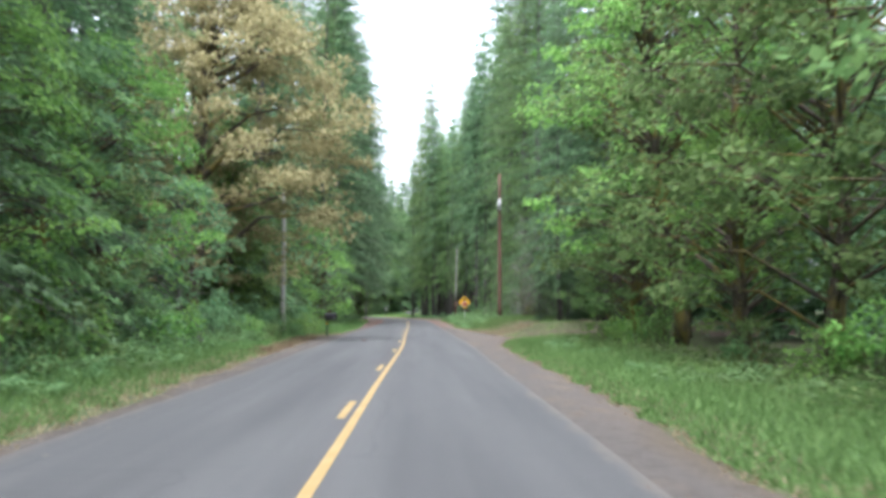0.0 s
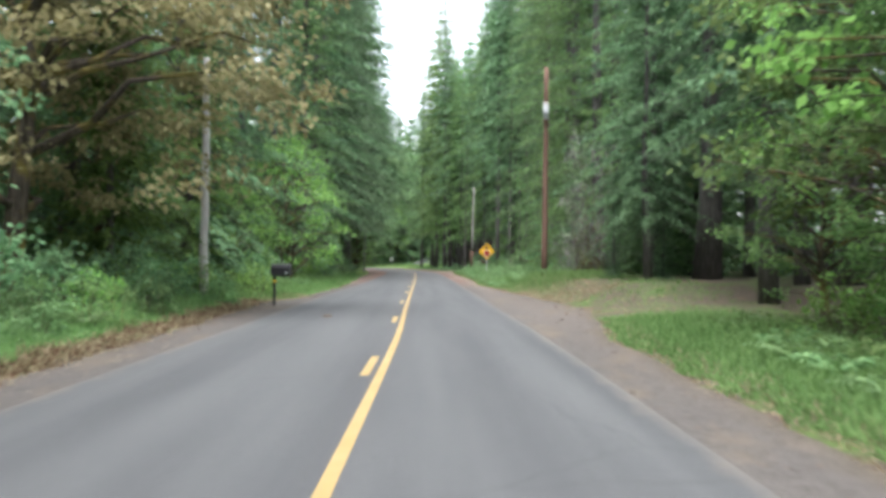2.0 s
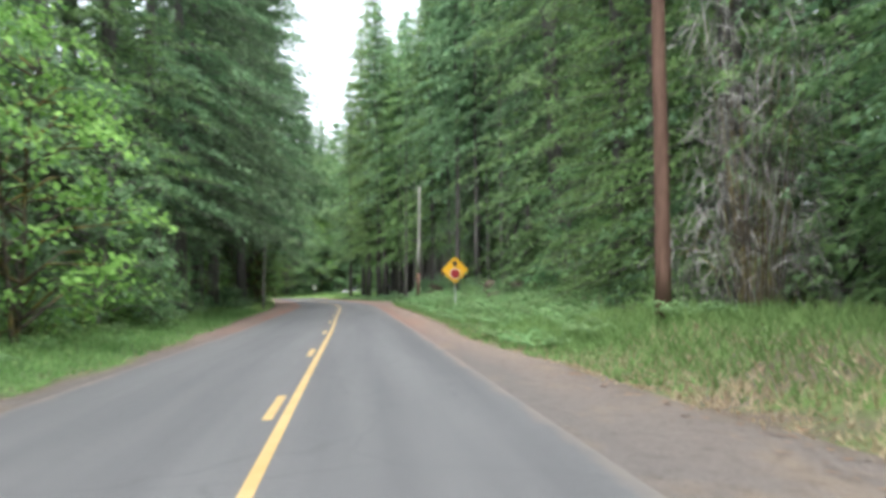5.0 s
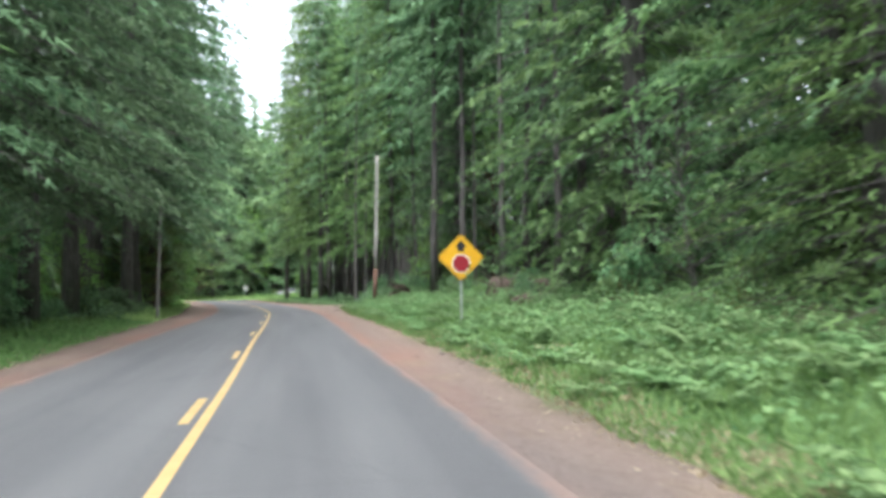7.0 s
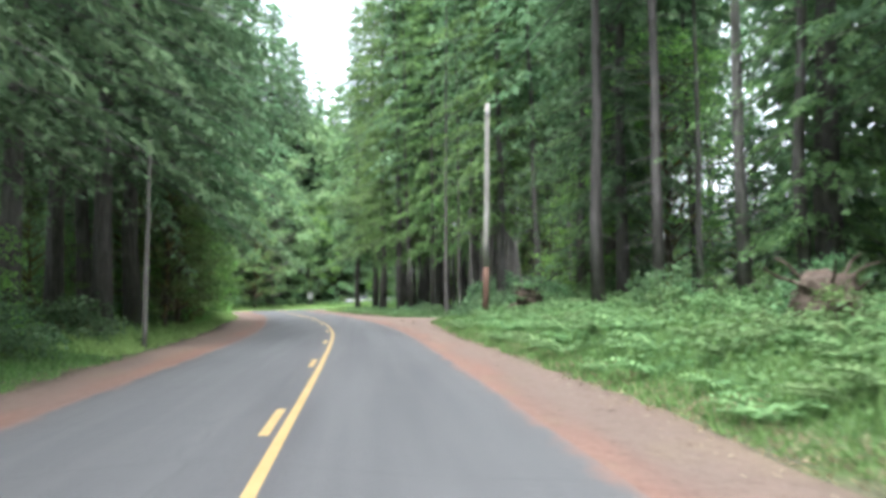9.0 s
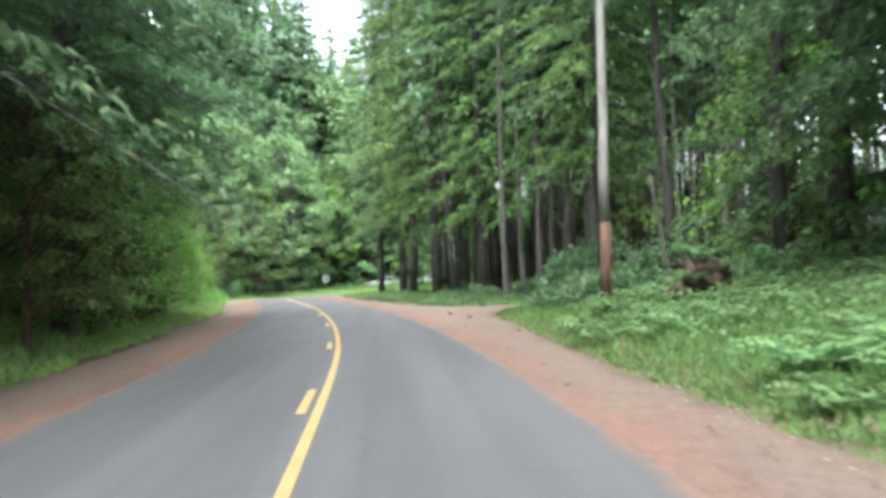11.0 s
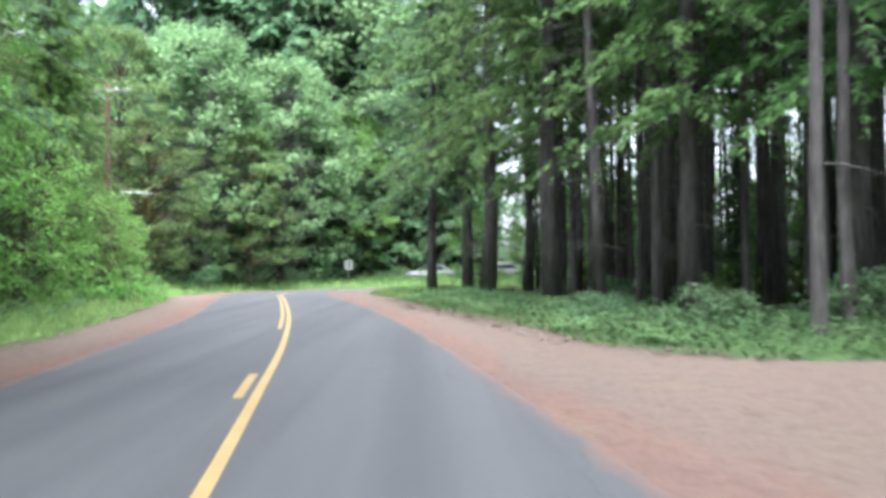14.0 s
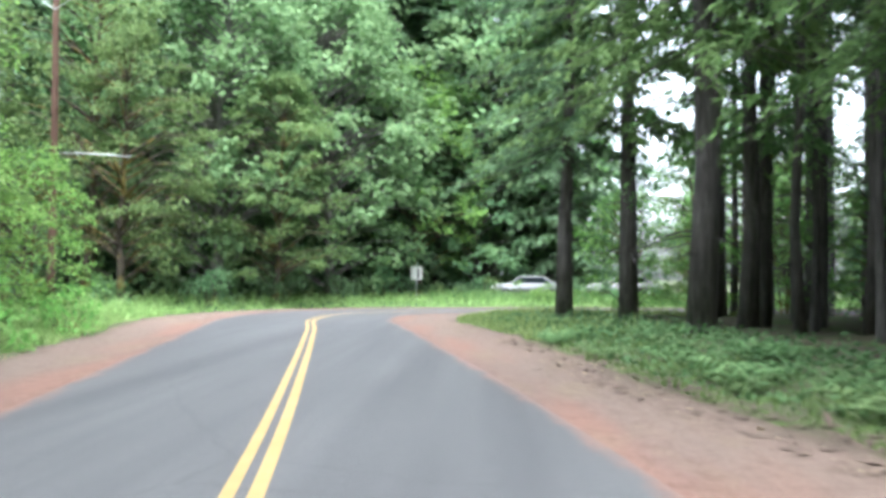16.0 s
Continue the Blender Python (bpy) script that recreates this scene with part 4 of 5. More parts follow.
for x, y, size in ((-13.2, 200.6, 0.9), (-13.4, 197, 0.7), (-12.6, 191, 0.6), (-12.4, 184, 0.7), (-12.6, 178, 0.6), (-12.8, 171, 0.8), (-13.2, 164, 0.8), (-13.6, 206, 0.8)):
    plant(SHRUBS[2], x, y, size)
for x, y, size in ((16, 186, 0.3), (19, 192, 0.27), (22, 180, 0.32), (15, 198, 0.24), (18, 203, 0.28), (24, 198, 0.3), (28, 189, 0.3), (21, 209, 0.25)):
    plant(FAR_FIRS[int(y) % 2], x, y, size)
for x, y, size in ((-21.0, 247, 1.5), (-17.0, 250, 1.5), (-25.0, 246, 1.5)):
    plant(FAR_FIRS[0], x, y, size)
for x, y in ((-8.7, 47), (-9.1, 50), (-8.9, 53), (-9.4, 56), (-9.0, 44)):
    plant(SHRUBS[3], x, y, rnd.uniform(1.0, 1.3))
for x, y, size in ((19, 131, 0.7), (23, 138, 0.8), (17.5, 126, 0.6), (28, 146, 0.9), (15.6, 135, 0.5)):
    plant(FAR_FIRS[0], x, y, size)
for x, y, size in ((10.6, 85.5, 1.0), (10.2, 91, 1.05), (10.6, 97, 1.0), (-8.9, 97, 1.0)):
    plant(FINE, x, y, size)
for x, y, size in ((-10.4, 57, 0.8), (-9.8, 66, 0.7)):
    plant(YOUNG, x, y, size)
# dark understory and lighter boughs at the wood's edge further on
for k in range(16):
    plant(SALAL, -9.6 + rnd.uniform(-1.6, 1.2), 99 + 2.6 * k + rnd.uniform(-1, 1), rnd.uniform(0.6, 1.0), None, rnd.uniform(0.6, 1.0))
for proto, x, y, size in ((0, -12.6, 143, 0.42), (2, -13.2, 150, 0.55), (0, -13.6, 156, 0.45), (2, -13.6, 163, 0.7), (2, -14.0, 169, 0.6), (3, -15.2, 174, 1.15), (3, -16.5, 168, 1.35), (0, -18.0, 181, 1.4), (1, -9.9, 117, 0.45), (2, -9.8, 129, 0.5), (2, -15.4, 205, 0.6), (4, -8.0, 249.5, 1.3), (4, -3.0, 251, 1.2), (4, -12.8, 251, 1.3), (2, 5.5, 222, 0.5), (2, 9.5, 224, 0.6), (1, 12.5, 221, 0.5)):
    plant(MAPLES[proto], x, y, size)
for x, y, size in ((-17.0, 166, 1.25), (-17.6, 176, 1.35), (-18.6, 187, 1.35)):
    plant(FIRS[2], x, y, size)
for x, y, size in ((6.3, 186, 0.8), (8.3, 189, 0.9), (5.6, 193, 0.7), (7.6, 195, 0.9), (10.5, 192, 1.0), (4.2, 198, 0.6), (12.5, 184, 1.0)):
    plant(rnd.choice(SHRUBS), x, y, size)
# boughs over the left lane, and leafy growth under the tall stand
for x, y, size in ((-8.6, 138, 1.0), (-9.2, 145.5, 1.05), (-9.6, 154.5, 1.05), (-10.6, 161.5, 1.1), (-10.8, 168.5, 1.05)):
    plant(OVERHANG, x, y, size)
plant(BIG, 13.0, 69.6, 1.0)
# more firs, added deeper in to shade the ground of the clearing
plant(BIG, 15.8, 60.5, 0.95)
for x, y in ((17.5, 67), (16.5, 74.5), (20.5, 62), (19.5, 55), (22, 71)):
    plant(FIRS[3], x, y, 1.0)
plant(BIG, 10.9, 174.2, 1.0)
for proto, x, y, size in ((0, -8.6, 152, 0.5), (2, -9.0, 155.5, 0.75), (0, -9.2, 159.5, 0.5), (2, -9.8, 163.5, 0.75), (3, -10.0, 167.5, 0.5), (2, -10.6, 172, 0.8), (0, -8.4, 148, 0.5), (0, -10.8, 152, 0.8)):
    plant(MAPLES[proto], x, y, size)
for x, y, size in ((-15.5, 249, 1.15), (-11.0, 251, 1.1), (2.5, 246, 0.82), (-6.0, 248, 0.8), (-8.6, 247, 1.05), (-12.6, 246, 1.2), (-18.2, 247, 1.25)):
    plant(FAR_FIRS[0], x, y, size)
for k in range(30):
    plant(MAPLES[rnd.choice((1, 1, 2, 0))], rnd.uniform(13, 36), rnd.uniform(178, 234), rnd.uniform(0.45, 0.8))
for x in np.arange(9.5, 38, 3.0):
    plant(MAPLES[rnd.choice((0, 1, 3))], x, rnd.uniform(236.5, 246), rnd.uniform(0.5, 0.8))
plant(SALAL, 8.8, 164.8, 1.3, None, 0.95)
for k in range(12):
    plant(MAPLES[rnd.choice((1, 2))], rnd.uniform(16, 34), rnd.uniform(118, 158), rnd.uniform(0.5, 0.8))
# the wood goes on behind the start of the road: unseen trees, added to block light
for y in np.arange(-58, 4, 7.0):
    for side in (-1, 1):
        plant(rnd.choice(FAR_FIRS), side * 11.5 + rnd.uniform(-1.2, 1.2), y + rnd.uniform(-2, 2), rnd.uniform(0.85, 1.05))
        plant(BACK_FIRS[0], side * 19 + rnd.uniform(-2, 2), y + rnd.uniform(-2, 2), rnd.uniform(0.9, 1.1), None, 0.8)
# trees too deep in the wood to tell apart, joined stand by stand
for proto, spots_of in FAR_STANDS.items():
    stand = new("distant_trees")
    for piece in proto.children:
        count_v = len(piece.data.vertices)
        co = np.empty(count_v * 3, np.float32)
        piece.data.vertices.foreach_get("co", co)
        co = co.reshape(-1, 3)
        faces = [tuple(p.vertices) for p in piece.data.polygons]
        verts, polys = [], []
        for n, (x, y, size, turn, tall) in enumerate(spots_of):
            c, s = math.cos(radians(turn)), math.sin(radians(turn))
            v = np.stack([(c * co[:, 0] - s * co[:, 1]) * size + x, (s * co[:, 0] + c * co[:, 1]) * size + y, co[:, 2] * size * tall + land1(x, y) - 0.05], 1)
            verts.append(v)
            polys += [tuple(k + n * count_v for k in f) for f in faces]
        linked({"trunk": "trunks", "branching": "bare_limbs"}.get(piece.name.split(".")[0], "needles"), np.concatenate(verts), polys, piece.data.materials[0], stand)
    tagged(stand, "dense stand of dark firs deep in the wood" if proto is not THIN else "crowded slender dark firs deep in the stand", "trees", kind="stuff")
for p in (*FIRS, *FAR_FIRS, *BACK_FIRS, THIN, YOUNG, FINE, OVERHANG, BIG, *TALL, *MAPLES, OCHRE, *SHRUBS, SALAL, BARE):
    for o in (*p.children_recursive, p):
        bpy.data.objects.remove(o)


# ---------------------------------------------------------------- ferns, grass and low growth
def beside(side, s, out):
    """The place out metres past the gravel, s metres along."""
    s = np.asarray(s, float)
    edge = table(RIGHT_OUT, s) if side > 0 else table(LEFT_OUT, s)
    o = edge + side * np.asarray(out, float)
    x = np.interp(s, ALONG, LINE[:, 0]) + np.interp(s, ALONG, SIDE[:, 0]) * o
    y = np.interp(s, ALONG, LINE[:, 1]) + np.interp(s, ALONG, SIDE[:, 1]) * o
    return x, y


def fern_mesh(seed, fronds=13, long=0.85):
    rng = np.random.default_rng(seed)
    bag = Bag()
    for k in range(fronds):
        a = 6.283 * k / fronds + rng.normal(scale=0.2)
        ln = long * rng.uniform(0.7, 1.2)
        up = rng.uniform(0.45, 0.95)
        t = np.linspace(0.1, 1, 9)
        out = np.array([math.cos(a), math.sin(a), 0])
        rachis = out * (ln * 0.85 * t)[:, None] + np.array([0, 0, 1.0]) * (ln * (up * 1.5 * t - 1.05 * up * t ** 2.2))[:, None]
        side = np.cross(out, [0, 0, 1.0])
        wide = 0.17 * ln * np.sin(np.clip(t * 0.9 + 0.12, 0, 1) * math.pi) ** 0.7 + 0.015
        for sgn in (-1, 1):
            d = side * sgn + out * 0.35 + np.array([0, 0, -0.25])
            bag.blades(rachis, np.tile(d, (9, 1)), np.tile([0, 0, 1.0], (9, 1)) + 0.25 * rng.normal(size=(9, 3)), wide, np.full(9, 0.085 * ln), 0.2, 0.3)
        bag.blades(rachis[:1], out[None] + [[0, 0, up]], side[None], ln * 0.95, 0.02, 0.3)
    return bag


FERNS = [fern_mesh(201), fern_mesh(202, 11, 1.0), fern_mesh(203, 15, 0.7)]
fern_data = []
for bag in FERNS:
    me = bpy.data.meshes.new("fern")
    me.from_pydata(bag.v, [], bag.f)
    me.materials.append(M_FERN)
    fern_data.append(me)
DRY_FERN = fern_data[0].copy()
DRY_FERN.materials[0] = M_STRAW


def fern(x, y, size, data=None):
    ob = new("fern", data or rnd.choice(fern_data))
    ob.matrix_basis = Matrix.Translation((x, y, land1(x, y) - 0.02)) @ Matrix.Rotation(rnd.uniform(0, 6.28), 4, "Z") @ Matrix.Diagonal((size, size, size * rnd.uniform(0.8, 1.1), 1))
    return tagged(ob, "green sword fern with arching fronds", "fern", "sword ferns")


for side, s0, s1, o0, o1, n, size in ((1, 112, 151, 0.6, 5.5, 110, 1.05), (1, 78, 112, 0.5, 4.5, 84, 0.95), (1, 176, 206, 0.3, 4.0, 52, 0.8), (1, 6, 46, 1.6, 3.6, 20, 0.8),
                                      (-1, 8, 62, 1.4, 4.0, 46, 0.85), (-1, 64, 100, 1.2, 3.6, 18, 0.8), (-1, 148, 205, 1.8, 5.0, 34, 0.9)):
    for _ in range(n):
        x, y = beside(side, rnd.uniform(s0, s1), rnd.uniform(o0, o1))
        if math.hypot(x - 7.3, y - 111.4) < 1.9:
            continue
        fern(float(x), float(y), size * rnd.uniform(0.7, 1.25))
tagged(fern(5.2, 99.5, 0.6, DRY_FERN), "pale dry fern at the foot of the bank")


def blades_along(name, mat, label, n, side, s0, s1, o0, o1, long, wide, seed, power=1.5, lean=0.45):
    """Loose grass: single blades from the gravel outwards."""
    rng = np.random.default_rng(seed)
    s = rng.uniform(s0, s1, n)
    clump = 0.5 + 0.5 * np.sin(s * 1.9 + 3 * np.sin(s * 0.37))
    out = o0 + (o1 - o0) * rng.uniform(0, 1, n) ** power + 0.25 * clump
    x, y = beside(side, s, out)
    z = land(x, y)
    p = np.stack([x, y, z - 0.01], 1)
    d = np.array([0, 0, 1.0]) + lean * rng.normal(size=(n, 3)) * [1, 1, 0.2]
    ln = long * rng.uniform(0.45, 1.25, n) * (0.45 + 0.55 * smooth(out, o0, o0 + 1.2))
    bag = Bag()
    bag.blades(p, d, rng.normal(size=(n, 3)), ln, wide * rng.uniform(0.6, 1.4, n), 0.25, 0.35)
    return tagged(bag.make(name, mat), label, "grass", kind="stuff")


GREEN = "long green grass on the verge"
blades_along("grass", M_GRASS, GREEN, 26000, 1, 4, 50, 0.0, 3.6, 0.42, 0.024, 301)
blades_along("grass", M_GRASS, GREEN, 14000, 1, 72, 112, 0.0, 3.2, 0.42, 0.026, 302)
blades_along("grass", M_GRASS, GREEN, 24000, 1, 112, 168, 0.0, 4.0, 0.45, 0.026, 303)
blades_along("grass", M_GRASS, GREEN, 4500, 1, 176, 222, 0.0, 2.2, 0.35, 0.026, 304)
blades_along("grass", M_GRASS, GREEN, 11000, -1, 4, 36, 0.1, 3.4, 0.45, 0.026, 305)
blades_along("grass", M_GRASS, GREEN, 8500, -1, 36, 60, 0.65, 3.4, 0.45, 0.026, 340)
blades_along("grass", M_GRASS, GREEN, 2500, -1, 60, 66, 0.1, 3.4, 0.45, 0.026, 341)
blades_along("grass", M_GRASS, GREEN, 12000, -1, 66, 130, 0.0, 3.0, 0.38, 0.028, 306)
blades_along("grass", M_MEADOW, GREEN, 30000, -1, 130, 222, 0.1, 5.5, 0.55, 0.030, 307)
blades_along("grass", M_MEADOW, GREEN, 9000, -1, 216, 262, 0.0, 7.0, 0.75, 0.05, 308)
blades_along("grass", M_MEADOW, GREEN, 6000, 1, 205, 240, 0.0, 5.0, 0.45, 0.04, 309)
STRAWY = "dry straw-coloured grass along the gravel"
blades_along("dry_grass", M_STRAW, STRAWY, 5000, 1, 4, 50, -0.25, 0.7, 0.22, 0.02, 311, 1.0)
blades_along("dry_grass", M_STRAW, STRAWY, 8000, 1, 70, 160, -0.25, 0.8, 0.24, 0.026, 312, 1.0)
blades_along("dry_grass", M_STRAW, STRAWY, 6500, -1, 4, 66, -0.3, 0.8, 0.26, 0.022, 313, 1.0)
blades_along("dry_grass", M_STRAW, STRAWY, 1500, -1, 66, 215, -0.2, 0.4, 0.2, 0.022, 314, 1.0)


def herbs(n, side, s0, s1, o0, o1, tall, leaf, mat, seed):
    """Low leafy growth too small to tell apart."""
    rng = np.random.default_rng(seed)
    s, out = rng.uniform(s0, s1, n), rng.uniform(o0, o1, n)
    hump = 0.45 + 0.55 * np.abs(np.sin(s * 1.3 + 2 * np.sin(out * 1.7)) * np.sin(out * 1.6 + s * 0.6))
    x, y = beside(side, s, out)
    z = land(x, y) + tall * hump * rng.uniform(0.15, 1, n) * smooth(out, o0 - 0.2, o0 + 1.0)
    nr = np.array([0, 0, 1.0]) + 0.5 * rng.normal(size=(n, 3))
    bag = Bag()
    ln = leaf * rng.uniform(0.6, 1.4, n)
    bag.blades(np.stack([x, y, z], 1), sphere_ways(rng, n) * [1, 1, 0.4], nr, ln, ln * rng.uniform(0.5, 0.8, n), 0.15)
    return tagged(bag.make("undergrowth", mat), "low leafy green undergrowth on the verge", "undergrowth", kind="stuff")


herbs(15000, 1, 88, 153, 0.8, 6.5, 0.55, 0.13, M_FERN, 321)
herbs(9000, -1, 6, 64, 1.2, 4.6, 0.75, 0.12, M_FERN, 322)
herbs(7000, -1, 64, 130, 0.8, 4.0, 0.4, 0.12, M_MAPLE, 323)
herbs(11000, -1, 130, 215, 1.0, 6.5, 0.6, 0.13, M_MAPLE, 324)
herbs(7000, 1, 4, 48, 1.8, 5.0, 0.5, 0.11, M_MAPLE, 325)
# growth below the stand takes the leaf colour with shade in it
herbs(9000, 1, 175, 216, 0.5, 5.0, 0.5, 0.12, M_SHADE, 326)
herbs(6000, 1, 171.5, 182, 0.1, 8.0, 0.4, 0.13, M_SHADE, 328)
blades_along("dry_grass", M_STRAW, "sparse dry grass under the roadside firs", 350, 1, 50, 78, 0.0, 4.0, 0.2, 0.022, 315, 1.2)
blades_along("grass", M_GRASS, GREEN, 1800, 1, 54, 80, 0.3, 4.5, 0.3, 0.024, 316, 0.8)
blades_along("grass", M_GRASS, GREEN, 5500, 1, 69, 84, 0.3, 5.0, 0.55, 0.028, 317, 0.8)
blades_along("dry_grass", M_STRAW, STRAWY, 2600, 1, 60, 78, -0.2, 2.2, 0.35, 0.024, 318, 1.2)
herbs(6000, -1, 218, 250, 1.0, 12.0, 0.8, 0.2, M_MAPLE, 327)


def litter(n, side, s0, s1, o0, o1, mat, seed, size, label):
    """Chips, cones and twigs lying on the gravel."""
    rng = np.random.default_rng(seed)
    s, out = rng.uniform(s0, s1, n), rng.uniform(o0, o1, n)
    x, y = beside(side, s, out)
    d = sphere_ways(rng, n) * [1, 1, 0.05]
    bag = Bag()
    ln = size * rng.uniform(0.5, 1.8, n)
    bag.blades(np.stack([x, y, np.maximum(land(x, y), 0.004) + 0.012], 1), d, np.array([0, 0, 1.0]) + 0.15 * rng.normal(size=(n, 3)), ln, ln * rng.uniform(0.2, 0.6, n), -0.05)
    return tagged(bag.make("litter", mat), label, "litter", kind="stuff")


litter(900, 1, 6, 80, -1.2, 0.3, M_ROOT, 331, 0.07, "brown leaf and bark litter on the gravel")
litter(1300, 1, 90, 215, -1.4, 0.3, M_ROOT, 332, 0.08, "bark chips and twigs on the cinder shoulder")
litter(1500, 1, 170, 206, -0.9, 0.5, M_ROOT, 336, 0.13, "bark, twigs and leaf litter at the foot of the stand")
litter(260, 1, 168, 206, -0.9, 0.3, M_STRAW, 337, 0.08, "pale dry leaves and chips on the shoulder")
litter(900, 1, 80, 160, -0.7, 0.4, M_STRAW, 338, 0.045, "pale dry leaves along the gravel")
litter(1600, -1, 6, 66, -0.8, 0.4, M_STRAW, 333, 0.045, "dry leaf litter along the road edge")
blades_along("dead_bracken", M_RUST, "rust-brown dead bracken along the road edge", 7000, -1, 34, 60, -0.2, 0.75, 0.26, 0.022, 339, 1.0, 0.9)
litter(2200, -1, 40, 66, -0.6, 1.0, M_ROOT, 335, 0.07, "reddish-brown leaf litter along the road edge")
litter(3200, 1, 50, 78, -0.8, 6.0, M_RUST, 334, 0.10, "brown leaf litter under the roadside firs")


# ---------------------------------------------------------------- poles and wires
def pole(x, y, high, radius, mat, label, lean=(0, 0), split=None, name="utility_pole"):
    root = new(name)
    root.matrix_basis = Matrix.Translation((x, y, land1(x, y) - 0.3))
    z = np.linspace(0, 1, 9)
    rng = np.random.default_rng(int(high * 100))
    pts = np.stack([lean[0] * z + 0.01 * rng.normal(size=9), lean[1] * z + 0.01 * rng.normal(size=9), z * (high + 0.3)], 1)
    rad = radius * (1 - 0.3 * z)
    if split:
        k = max(2, int(round(split * 8)))
        v, f = tube(pts[:k + 1], rad[:k + 1], 14)
        linked("lower_shaft", v, f, mat, root, "reddish creosoted lower shaft", True)
        v, f = tube(pts[k:], rad[k:] * 0.995, 14)
        linked("upper_shaft", v, f, M_POLE_GREY, root, "weathered grey upper shaft", True)
    else:
        v, f = tube(pts, rad, 14)
        linked("shaft", v, f, mat, root, "", True)
    tagged(root, label, "utility pole", "utility poles")
    return root


def cross_arm(root, z, long, turn=0):
    arm = part("cross_arm", box(bmesh.new(), (long, 0.10, 0.12), (0, -0.16, z), (0, 0, 0), 0.01), M_POLE_GREY, root, "pale grey wooden cross arm")
    for k in (-0.45, -0.2, 0.2, 0.45):
        bm = bmesh.new()
        bmesh.ops.create_cone(bm, cap_ends=True, segments=10, radius1=0.05, radius2=0.03, depth=0.14, matrix=Matrix.Translation((k * long, -0.16, z + 0.13)))
        part("insulator", bm, M_WHITE, arm, "white ceramic insulator")
    for sgn in (-1, 1):
        v, f = tube([(sgn * long * 0.3, -0.12, z - 0.04), (0, -0.12, z - 0.6)], [0.018, 0.018], 6)
        linked("brace", v, f, M_STEEL, root)
    return arm


def transformer(root, z):
    bm = bmesh.new()
    bmesh.ops.create_cone(bm, cap_ends=True, segments=20, radius1=0.155, radius2=0.155, depth=0.72, matrix=Matrix.Translation((0, -0.34, z)))
    bmesh.ops.create_cone(bm, cap_ends=True, segments=20, radius1=0.165, radius2=0.10, depth=0.07, matrix=Matrix.Translation((0, -0.34, z + 0.395)))
    bmesh.ops.create_cone(bm, cap_ends=True, segments=20, radius1=0.17, radius2=0.17, depth=0.04, matrix=Matrix.Translation((0, -0.34, z - 0.33)))
    can = part("transformer_can", bm, M_CAN, root, "light grey transformer can", True)
    part("bracket", box(bmesh.new(), (0.10, 0.12, 0.5), (0, -0.17, z)), M_STEEL, root)
    for k in (-0.08, 0.08):
        bm = bmesh.new()
        bmesh.ops.create_cone(bm, cap_ends=True, segments=10, radius1=0.035, radius2=0.025, depth=0.2, matrix=Matrix.Translation((k, -0.34, z + 0.5)))
        part("bushing", bm, M_WHITE, can)


def wire(a, b, sag, label="thin dark overhead wire between poles"):
    t = np.linspace(0, 1, 17)[:, None]
    a, b = np.array(a, float), np.array(b, float)
    pts = a + (b - a) * t
    pts[:, 2] -= (4 * sag * t * (1 - t))[:, 0]
    v, f = tube(pts, np.full(17, 0.019), 5)
    return tagged(linked("overhead_wire", v, f, M_BLACK), label, "wire", "overhead wires")


M_CAN = paint("transformer_grey", (0.27, 0.28, 0.28), 0.45)
pole(-7.65, 58.9, 8.4, 0.16, M_POLE_PALE, "weathered grey wooden pole among shrubs")
p2 = pole(6.65, 79.3, 11.6, 0.175, M_POLE_RED, "reddish wooden utility pole with a transformer", (0.05, 0))
transformer(p2, 9.35)
p3 = pole(6.05, 151.5, 10.3, 0.16, M_POLE_RED, "wooden utility pole, grey above and reddish at the foot", (0.25, 0), 0.25)
part("bracket", box(bmesh.new(), (0.12, 0.5, 0.08), (0.2, 0.0, 10.1), (0, 0, 0), 0.01), M_STEEL, p3)
p5 = pole(-19.7, 219.5, 12.6, 0.17, M_POLE_RED, "dark red wooden utility pole with a cross arm")
cross_arm(p5, 12.45, 2.7)
tagged(pole(-6.6, 135.0, 6.5, 0.085, M_BARK_GREY, "slender grey leaning pole at the wood's edge", (0.22, 0)), group="leaning poles")
tagged(pole(8.25, 152.5, 3.4, 0.05, M_BARK_GREY, "thin pale leaning post among ferns", (-0.55, 0), None, "leaning_post"), category="post", group="leaning poles")
wire((6.7, 79.2, 11.5), (6.3, 151.4, 11.1), 0.9)
wire((6.3, 151.6, 11.1), (-19.7, 219.4, 12.9), 0.9)
wire((-7.65, 58.9, 8.2), (-26, 62, 8.0), 0.5)
v, f = tube([(0.1, 0, 6.3), (1.0, 0.1, 6.32), (2.0, 0.2, 6.28), (2.9, 0.3, 6.2)], [0.028, 0.026, 0.024, 0.022], 8)
linked("bracket_arm", v, f, M_STEEL, p5, "pale grey steel bracket arm", True)
wire((-19.7, 219.4, 12.9), (-40, 226, 12.5), 0.4)


# ---------------------------------------------------------------- the warning sign
def extruded(bm, outline, y0, y1):
    """A flat shape in the x-z plane, given depth along y."""
    a = [bm.verts.new((x, y0, z)) for x, z in outline]
    b = [bm.verts.new((x, y1, z)) for x, z in outline]
    n = len(outline)
    bm.faces.new(a)
    bm.faces.new(b[::-1])
    for i in range(n):
        bm.faces.new((a[i], b[i], b[(i + 1) % n], a[(i + 1) % n]))
    bmesh.ops.recalc_face_normals(bm, faces=bm.faces)
    return bm


def diamond(r, c=0.06):
    k = c
    return [(k, r - k), (r - k, k), (r - k, -k), (k, -r + k), (-k, -r + k), (-r + k, -k), (-r + k, k), (-k, r - k)]


